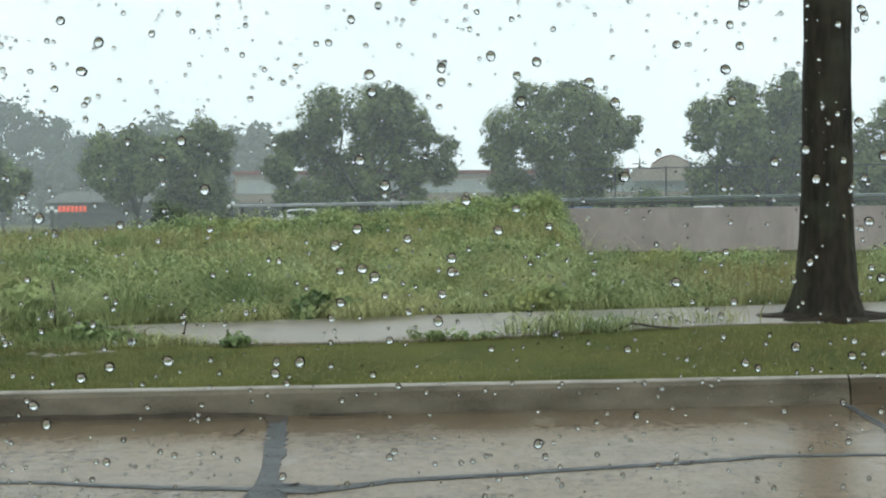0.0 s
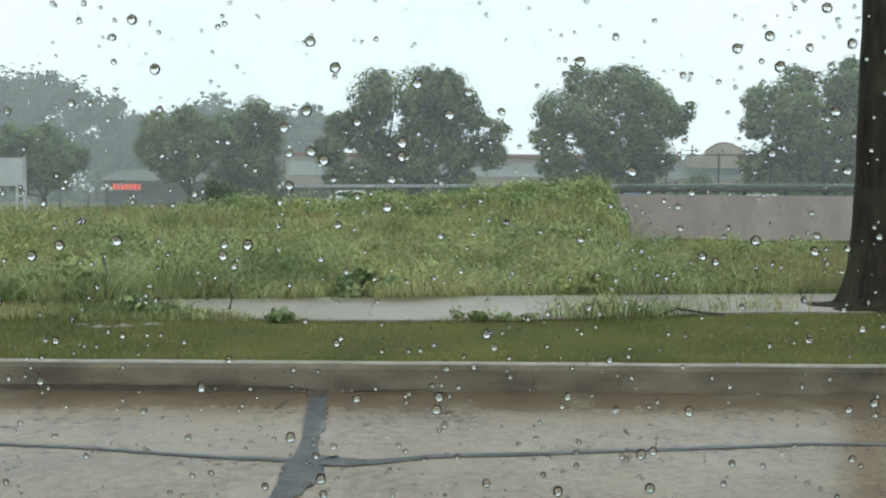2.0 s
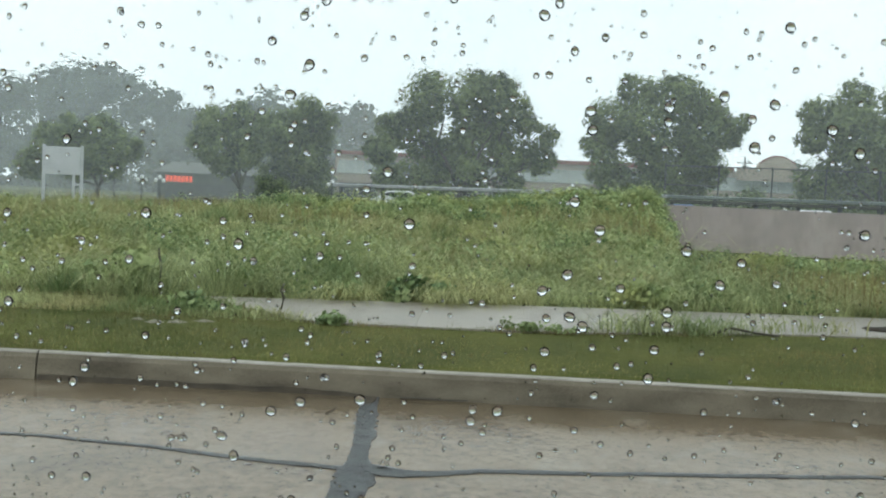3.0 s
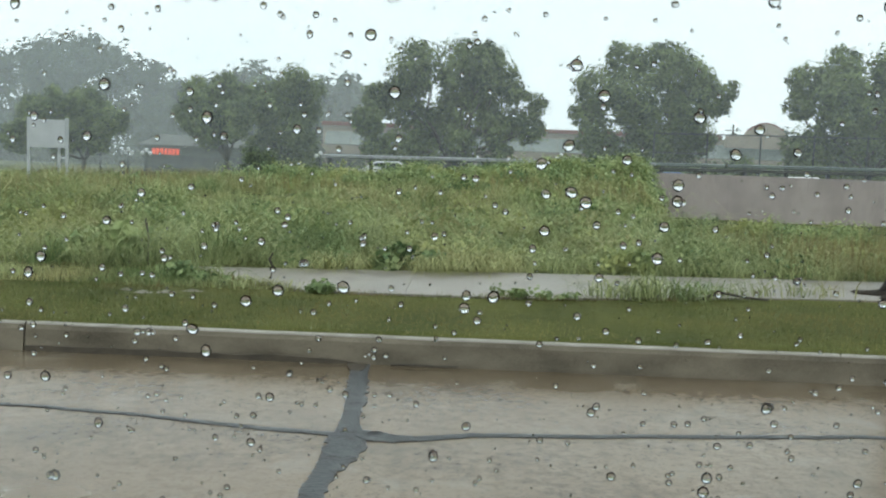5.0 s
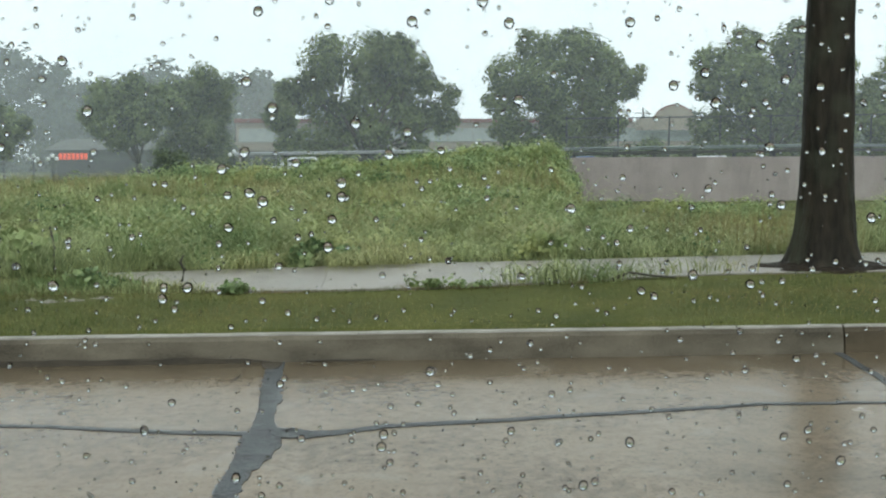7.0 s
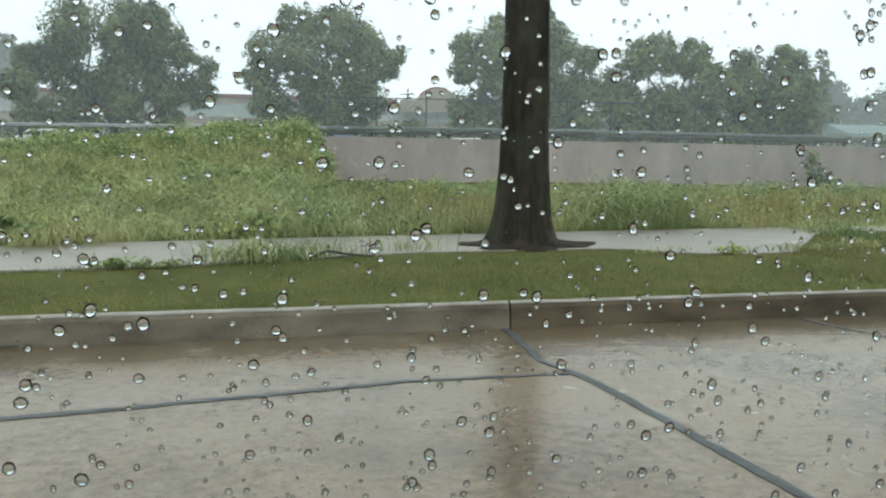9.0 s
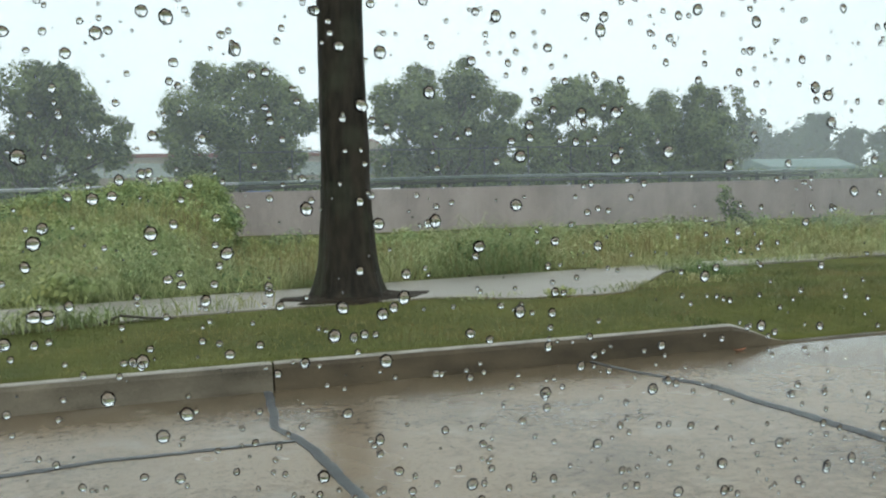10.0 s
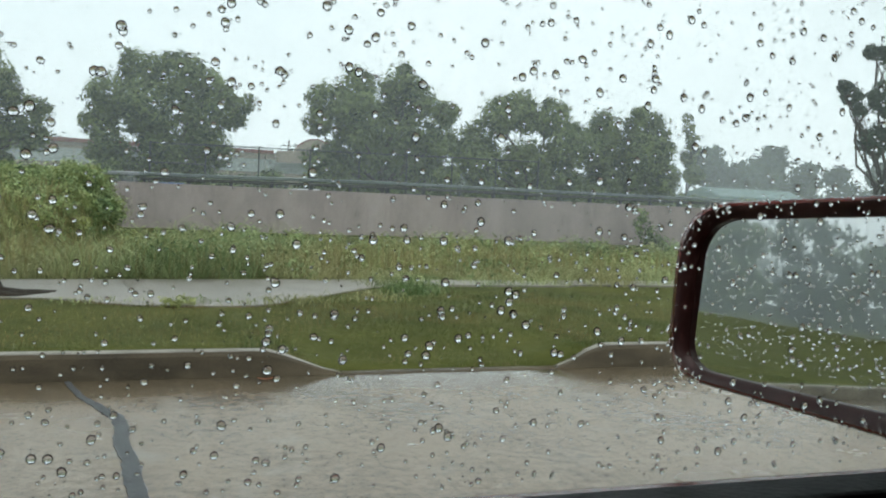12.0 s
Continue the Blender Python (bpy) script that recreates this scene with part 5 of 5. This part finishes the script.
# flat haze sheet added out of direct view, pales the mirrored woods
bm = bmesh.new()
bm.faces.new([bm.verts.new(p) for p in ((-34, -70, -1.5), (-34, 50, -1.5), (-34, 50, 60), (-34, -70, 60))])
tagged(part("haze_sheet", bm, mist_material("haze_film", 0.27), None), "see-through sheet standing in for rain haze over the road behind", "rain", kind="stuff")

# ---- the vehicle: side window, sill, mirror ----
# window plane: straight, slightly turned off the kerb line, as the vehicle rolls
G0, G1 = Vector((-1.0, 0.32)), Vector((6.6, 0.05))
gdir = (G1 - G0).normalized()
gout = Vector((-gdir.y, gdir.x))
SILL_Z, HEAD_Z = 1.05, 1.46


def on_glass(s, z, out=0.0):
    p = G0 + gdir * s + gout * out
    return Vector((p.x, p.y, z))


def slab_on_glass(s0, s1, z0, z1, o0, o1, bevel=0.0):
    bm = box((s0, o0, z0), (s1, o1, z1), bevel)
    for v in bm.verts:
        v.co = on_glass(v.co.x, v.co.z, v.co.y)
    return bm


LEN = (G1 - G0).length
# pane drawn out along the whole drive; unseen cabin added to keep reflections dark
vehicle = tagged(empty("vehicle", (2.5, -0.8, 0.0)), "dark red vehicle with an added unseen cabin and one drawn-out rain-wet side window", "vehicle")
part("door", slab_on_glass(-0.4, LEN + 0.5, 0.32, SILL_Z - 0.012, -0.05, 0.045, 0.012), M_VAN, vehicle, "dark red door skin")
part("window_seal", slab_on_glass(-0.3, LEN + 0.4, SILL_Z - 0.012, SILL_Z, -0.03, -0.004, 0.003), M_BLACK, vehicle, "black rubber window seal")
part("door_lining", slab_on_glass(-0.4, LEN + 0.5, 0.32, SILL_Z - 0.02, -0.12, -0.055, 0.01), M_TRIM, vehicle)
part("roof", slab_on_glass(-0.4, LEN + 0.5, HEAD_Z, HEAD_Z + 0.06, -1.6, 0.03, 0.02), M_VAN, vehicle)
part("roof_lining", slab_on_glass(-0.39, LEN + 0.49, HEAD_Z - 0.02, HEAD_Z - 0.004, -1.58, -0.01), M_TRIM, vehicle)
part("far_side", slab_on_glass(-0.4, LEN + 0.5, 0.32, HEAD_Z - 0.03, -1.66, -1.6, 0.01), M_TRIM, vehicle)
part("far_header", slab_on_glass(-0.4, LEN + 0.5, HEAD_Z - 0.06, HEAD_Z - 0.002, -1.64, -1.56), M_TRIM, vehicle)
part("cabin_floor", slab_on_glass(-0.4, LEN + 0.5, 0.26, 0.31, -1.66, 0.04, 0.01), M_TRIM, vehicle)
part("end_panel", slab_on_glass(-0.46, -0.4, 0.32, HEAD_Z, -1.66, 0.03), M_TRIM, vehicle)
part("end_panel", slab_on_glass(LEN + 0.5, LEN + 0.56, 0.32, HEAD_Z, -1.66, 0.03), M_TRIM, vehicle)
for s in (0.4, LEN - 0.4):
    for o in (-1.5, -0.12):
        w = part("wheel", tube([tuple(on_glass(s, 0.3, o - 0.1)), tuple(on_glass(s, 0.3, o + 0.1))], [0.3, 0.3], 24), M_TYRE, vehicle)
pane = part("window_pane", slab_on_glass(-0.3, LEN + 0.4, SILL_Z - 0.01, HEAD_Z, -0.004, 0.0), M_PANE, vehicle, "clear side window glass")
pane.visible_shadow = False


# wing mirror: rounded housing with an inset glass, hung outside the pane
MC = Vector((5.3289, 0.2739, 1.0972))
MN = Vector((-0.985, -0.165, 0.056)).normalized()
MU = Vector((0, 0, 1)).cross(MN).normalized()
MV = MN.cross(MU)


def rounded_outline(corners, radii, steps=7):
    """Corners (u, v) in order with their rounding."""
    pts = []
    for i, c in enumerate(corners):
        c = Vector(c)
        a = (Vector(corners[i - 1]) - c).normalized()
        b = (Vector(corners[(i + 1) % len(corners)]) - c).normalized()
        r = radii[i]
        for k in range(steps + 1):
            t = k / steps
            pts.append((c + a * r) * (1 - t) ** 2 + c * 2 * t * (1 - t) + (c + b * r) * t ** 2)
    return pts


def on_mirror(p, d):
    return MC + MU * p.x + MV * p.y + MN * d


def loft(layers, close_first=False, close_last=True):
    bm = bmesh.new()
    rows = [[bm.verts.new(q) for q in r] for r in layers]
    k = len(rows[0])
    for a, b in zip(rows, rows[1:]):
        for i in range(k):
            bm.faces.new((a[i], a[(i + 1) % k], b[(i + 1) % k], b[i]))
    if close_first:
        bm.faces.new(rows[0])
    if close_last:
        bm.faces.new(rows[-1][::-1])
    bmesh.ops.recalc_face_normals(bm, faces=bm.faces)
    return bm


OUTER = ((-0.1100, 0.0628), (0.1390, 0.0788), (0.1544, -0.0714), (-0.1096, -0.0620))
INNER = ((-0.0905, 0.0520), (0.1307, 0.0650), (0.1428, -0.0550), (-0.0945, -0.0540))
o_pts = rounded_outline(OUTER, (0.045, 0.05, 0.05, 0.035))
i_pts = rounded_outline(INNER, (0.032, 0.04, 0.04, 0.025))
cen = sum(o_pts, Vector((0, 0))) / len(o_pts)


def shrink(pts, k):
    return [cen + (p - cen) * k for p in pts]


housing = part("mirror_housing", loft([[on_mirror(p, -0.006) for p in i_pts], [on_mirror(p, 0.006) for p in i_pts], [on_mirror(p, 0.008) for p in shrink(o_pts, 0.945)]], close_last=False), M_RIM, vehicle, "dark maroon rim round the mirror glass", smooth=True)
part("mirror_shell", loft([[on_mirror(p, 0.008) for p in shrink(o_pts, 0.945)], [on_mirror(p, 0.006) for p in shrink(o_pts, 0.985)], [on_mirror(p, 0.0) for p in o_pts], [on_mirror(p, -0.03) for p in shrink(o_pts, 1.01)], [on_mirror(p, -0.07) for p in shrink(o_pts, 0.885)], [on_mirror(p, -0.095) for p in shrink(o_pts, 0.6)]]), M_VAN, housing, "dark red painted shell", smooth=True)
part("mirror_glass", loft([[on_mirror(p, 0.0) for p in shrink(i_pts, 1.0)], [on_mirror(p, -0.004) for p in shrink(i_pts, 1.0)]], close_first=True), M_MIRROR, housing, "silvered mirror glass")
arm_a = on_mirror(Vector((OUTER[2][0] - 0.01, 0.0)), -0.05)
part("mirror_arm", tube([tuple(arm_a), tuple(arm_a + Vector((0.09, -0.12, -0.02)))], [0.03, 0.045], 12), M_BLACK, housing)


# ---- rain drops on the outside of the pane ----
def drop_shapes(s, z, r, seg, rings, rng, plane=None):
    """Plano-convex water drops on the glass, slightly uneven and a little long downwards."""
    n = len(s)
    ang = np.linspace(0, 2 * math.pi, seg, endpoint=False)
    ca, sa = np.cos(ang), np.sin(ang)
    tall = rng.uniform(0.95, 1.1, n)
    wide = rng.uniform(0.92, 1.05, n)
    hgt = rng.uniform(0.42, 0.56, n)
    lob = rng.uniform(0, 2 * math.pi, n)
    amp = rng.uniform(0.0, 0.09, n)
    verts, faces = [], []
    per = seg * (rings + 1) + 2
    for j in range(rings + 1):
        rad = 1.0 - (j / (rings + 1.0)) ** 1.25
        big = (1 + hgt ** 2) / (2 * hgt)
        hh = (np.sqrt(big ** 2 - rad ** 2) - (big - hgt)) / hgt
        wob = 1 + amp[:, None] * np.cos(2 * ang[None] + lob[:, None])
        ds = r[:, None] * wide[:, None] * rad * ca[None] * wob
        dz = r[:, None] * tall[:, None] * rad * sa[None] * wob
        out = np.repeat((r * hgt * hh)[:, None], seg, 1)
        verts.append(np.stack([s[:, None] + ds, z[:, None] + dz, out], -1))
    top = np.stack([s, z, r * hgt], -1)[:, None]
    low = np.stack([s, z, np.zeros(n)], -1)[:, None]
    v = np.concatenate(verts + [top, low], 1)
    base = (np.arange(n) * per)[:, None]
    for j in range(rings):
        for k in range(seg):
            a, b = j * seg + k, j * seg + (k + 1) % seg
            c, d = (j + 1) * seg + (k + 1) % seg, (j + 1) * seg + k
            faces += [base + np.array([[a, b, c]]), base + np.array([[a, c, d]])]
    t_i, l_i = seg * (rings + 1), seg * (rings + 1) + 1
    for k in range(seg):
        faces.append(base + np.array([[rings * seg + k, rings * seg + (k + 1) % seg, t_i]]))
        faces.append(base + np.array([[(k + 1) % seg, k, l_i]]))
    f = np.stack(faces, 1).reshape(-1, 3)[:, ::-1]
    v = v.reshape(-1, 3)
    if plane:
        o, du, dv, dn = (np.array(q) for q in plane)
        return o + v[:, :1] * du + v[:, 1:2] * dv + (v[:, 2:] + 0.0003) * dn, f
    p = np.array([G0.x, G0.y])[None] + v[:, :1] * np.array([gdir.x, gdir.y])[None] + (v[:, 2:] + 0.0003) * np.array([gout.x, gout.y])[None]
    return np.concatenate([p, v[:, 1:2]], 1), f


def drops(name, s, z, r, seg, rings, label, rng, plane=None):
    v, f = drop_shapes(np.asarray(s, dtype=float), np.asarray(z, dtype=float), np.asarray(r, dtype=float), seg, rings, rng, plane)
    ob = arrays(name, v, f, M_WATER, None, "", True)
    ob.visible_shadow = False
    return tagged(ob, label, "rain drops", kind="stuff")


rng = np.random.default_rng(77)
S_A, S_B, Z_A, Z_B = 0.6, 6.4, SILL_Z + 0.003, 1.285
S_M = 1.32


def scatter(n_rest, n_roll):
    """Positions on the part of the pane looked through while standing, and on the part passed while rolling."""
    a = rng.uniform(S_A, S_M, n_rest)
    b = rng.uniform(S_M, S_B, n_roll)
    return np.concatenate([a, b]), np.concatenate([rng.uniform(Z_A, Z_B, n_rest), rng.uniform(Z_A, 1.25, n_roll)])


ds, dz = scatter(2900, 11000)
fine_r = 0.00026 + 0.00028 * rng.exponential(1.0, len(ds)).clip(0, 2.6)
tiny = fine_r < 0.00048
drops("fine_rain_drops", ds[~tiny], dz[~tiny], fine_r[~tiny], 6, 1, "countless fine rain droplets on the window glass", rng)
drops("rain_specks", ds[tiny], dz[tiny], fine_r[tiny], 5, 0, "specks of rain on the window glass", rng)
ds, dz = scatter(1350, 16500)
# drops left in rows where water ran down
for _ in range(110):
    a0, b0, k = rng.uniform(S_M - 0.1, S_B), rng.uniform(Z_A + 0.03, Z_B), int(rng.integers(4, 10))
    ds = np.concatenate([ds, a0 + rng.normal(0, 0.0006, k) + np.linspace(0, rng.normal(0, 0.002), k)])
    dz = np.concatenate([dz, b0 - np.cumsum(rng.uniform(0.003, 0.009, k))])
ok = dz > SILL_Z + 0.003
ds, dz = ds[ok], dz[ok]
drops("rain_drops", ds, dz, 0.00058 + 0.00046 * rng.exponential(1.0, len(ds)).clip(0, 2.6), 7, 2, "round clear rain drops standing on the window glass", rng)


# drops that the rain has left on the mirror
us = np.array([p.x for p in i_pts])
vs_m = np.array([p.y for p in i_pts])
mu, mv = rng.uniform(us.min() + 0.012, us.max() - 0.012, 900), rng.uniform(vs_m.min() + 0.014, vs_m.max() - 0.014, 900)
# and on its wet rim, beading along the lower edge
edge_pts = [o_pts[k].lerp(i_pts[k], rng.uniform(0.05, 0.75)) for k in range(len(o_pts)) for _ in range(5)]
low_edge = [Vector((rng.uniform(-0.1, 0.14), -0.066 + rng.normal(0, 0.0015))) for _ in range(46)]
rim_u, rim_v = (np.array([q[k] for q in edge_pts + low_edge]) + rng.normal(0, 0.0012, len(edge_pts) + len(low_edge)) for k in (0, 1))
drops("rim_drops", rim_u, rim_v, 0.0005 + 0.0006 * rng.exponential(1.0, len(rim_u)).clip(0, 2.2), 8, 2, "rain drops beading on the rim of the wing mirror", rng, (MC + MN * 0.0085, MU, MV, MN))
drops("mirror_drops", mu, mv, 0.0003 + 0.0003 * rng.exponential(1.0, len(mu)).clip(0, 2.5), 8, 2, "fine rain drops beading on the mirror glass", rng, (MC, MU, MV, MN))


# ---- small litter on the wet ground ----
def dead_leaf(x, y, z, length, turn, label, material=M_DEADLEAF, tilt=0):
    bm = bmesh.new()
    rows = []
    for k in range(6):
        u = k / 5
        w = 0.32 * math.sin(math.pi * (0.06 + 0.9 * u)) * length
        curl = 0.10 * length * (2 * u - 1) ** 2
        rows.append([bm.verts.new(((u - 0.5) * length, -w / 2, curl + 0.004)), bm.verts.new(((u - 0.5) * length, 0, curl)), bm.verts.new(((u - 0.5) * length, w / 2, curl + 0.006))])
    for a, b in zip(rows, rows[1:]):
        for i in range(2):
            bm.faces.new((a[i], b[i], b[i + 1], a[i + 1]))
    bmesh.ops.solidify(bm, geom=list(bm.faces), thickness=0.0012)
    ob = part("fallen_leaf", bm, material, None)
    ob.matrix_basis = pose(x, y, z, 0, tilt, turn)
    return tagged(ob, label, "leaf", "fallen leaves on the road")


dead_leaf(-0.75, 5.2, 0.024, 0.085, 20, "dark curled dead leaf on the wet road", tilt=-33)
dead_leaf(-2.05, 5.2, 0.003, 0.05, 10, "small dark dead leaf on the wet road")
dead_leaf(-1.55, 4.95, 0.003, 0.03, 80, "small dark dead leaf on the wet road")
dead_leaf(6.15, 5.62, 0.003, 0.11, 5, "orange-brown leaf in the gutter", plain("orange_leaf", (0.30, 0.11, 0.05), 0.4))
dead_leaf(0.62, 4.9, 0.003, 0.03, 60, "small dark dead leaf on the wet road")


def twig(pts, r, label):
    ob = part("twig", tube(pts, [r * (1 - 0.12 * i) for i in range(len(pts))], 6), M_BRANCH, None, smooth=True)
    return tagged(ob, label, "twig")


twig([(-0.42, 5.70, 0.012), (-0.28, 5.69, 0.016), (-0.14, 5.70, 0.012), (-0.02, 5.71, 0.014)], 0.006, "thin wet stick lying in the gutter")
twig([(-1.62, 8.1, 0.2), (-1.60, 8.1, 0.3), (-1.63, 8.1, 0.36), (-1.60, 8.1, 0.42)], 0.012, "short bare stalk standing by the footpath")
twig([(-2.95, 9.0, 0.15), (-2.94, 9.0, 0.4), (-2.97, 9.0, 0.6)], 0.014, "thin bare stalk standing in the grass")
twig([(1.95, 7.95, 0.19), (2.1, 7.97, 0.25), (2.3, 7.95, 0.22), (2.5, 7.98, 0.2)], 0.014, "brown fallen branch in the long grass")
# bare wet hollow in the verge
bm = bmesh.new()
for cx, cy, a, b, seed in ((-2.4, 7.2, 0.075, 0.05, 1), (-2.24, 7.25, 0.1, 0.045, 2), (-2.06, 7.34, 0.09, 0.03, 3), (-2.55, 7.28, 0.06, 0.03, 4)):
    hub = bm.verts.new((cx, cy, 0.19))
    ring = []
    for k in range(36):
        q = 2 * math.pi * k / 36
        w = 1 + 0.75 * noise.noise(Vector((1.6 * math.cos(q), 1.6 * math.sin(q), 5 * seed))) + 0.35 * noise.noise(Vector((5 * math.cos(q), 5 * math.sin(q), 5 * seed)))
        ring.append(bm.verts.new((cx + a * w * math.cos(q), cy + b * w * math.sin(q), 0.168)))
    for k in range(36):
        bm.faces.new((hub, ring[k], ring[(k + 1) % 36]))
tagged(part("bare_patch", bm, M_SILT, None, smooth=True), "bare wet patch of pale silt in the verge", "bare soil")
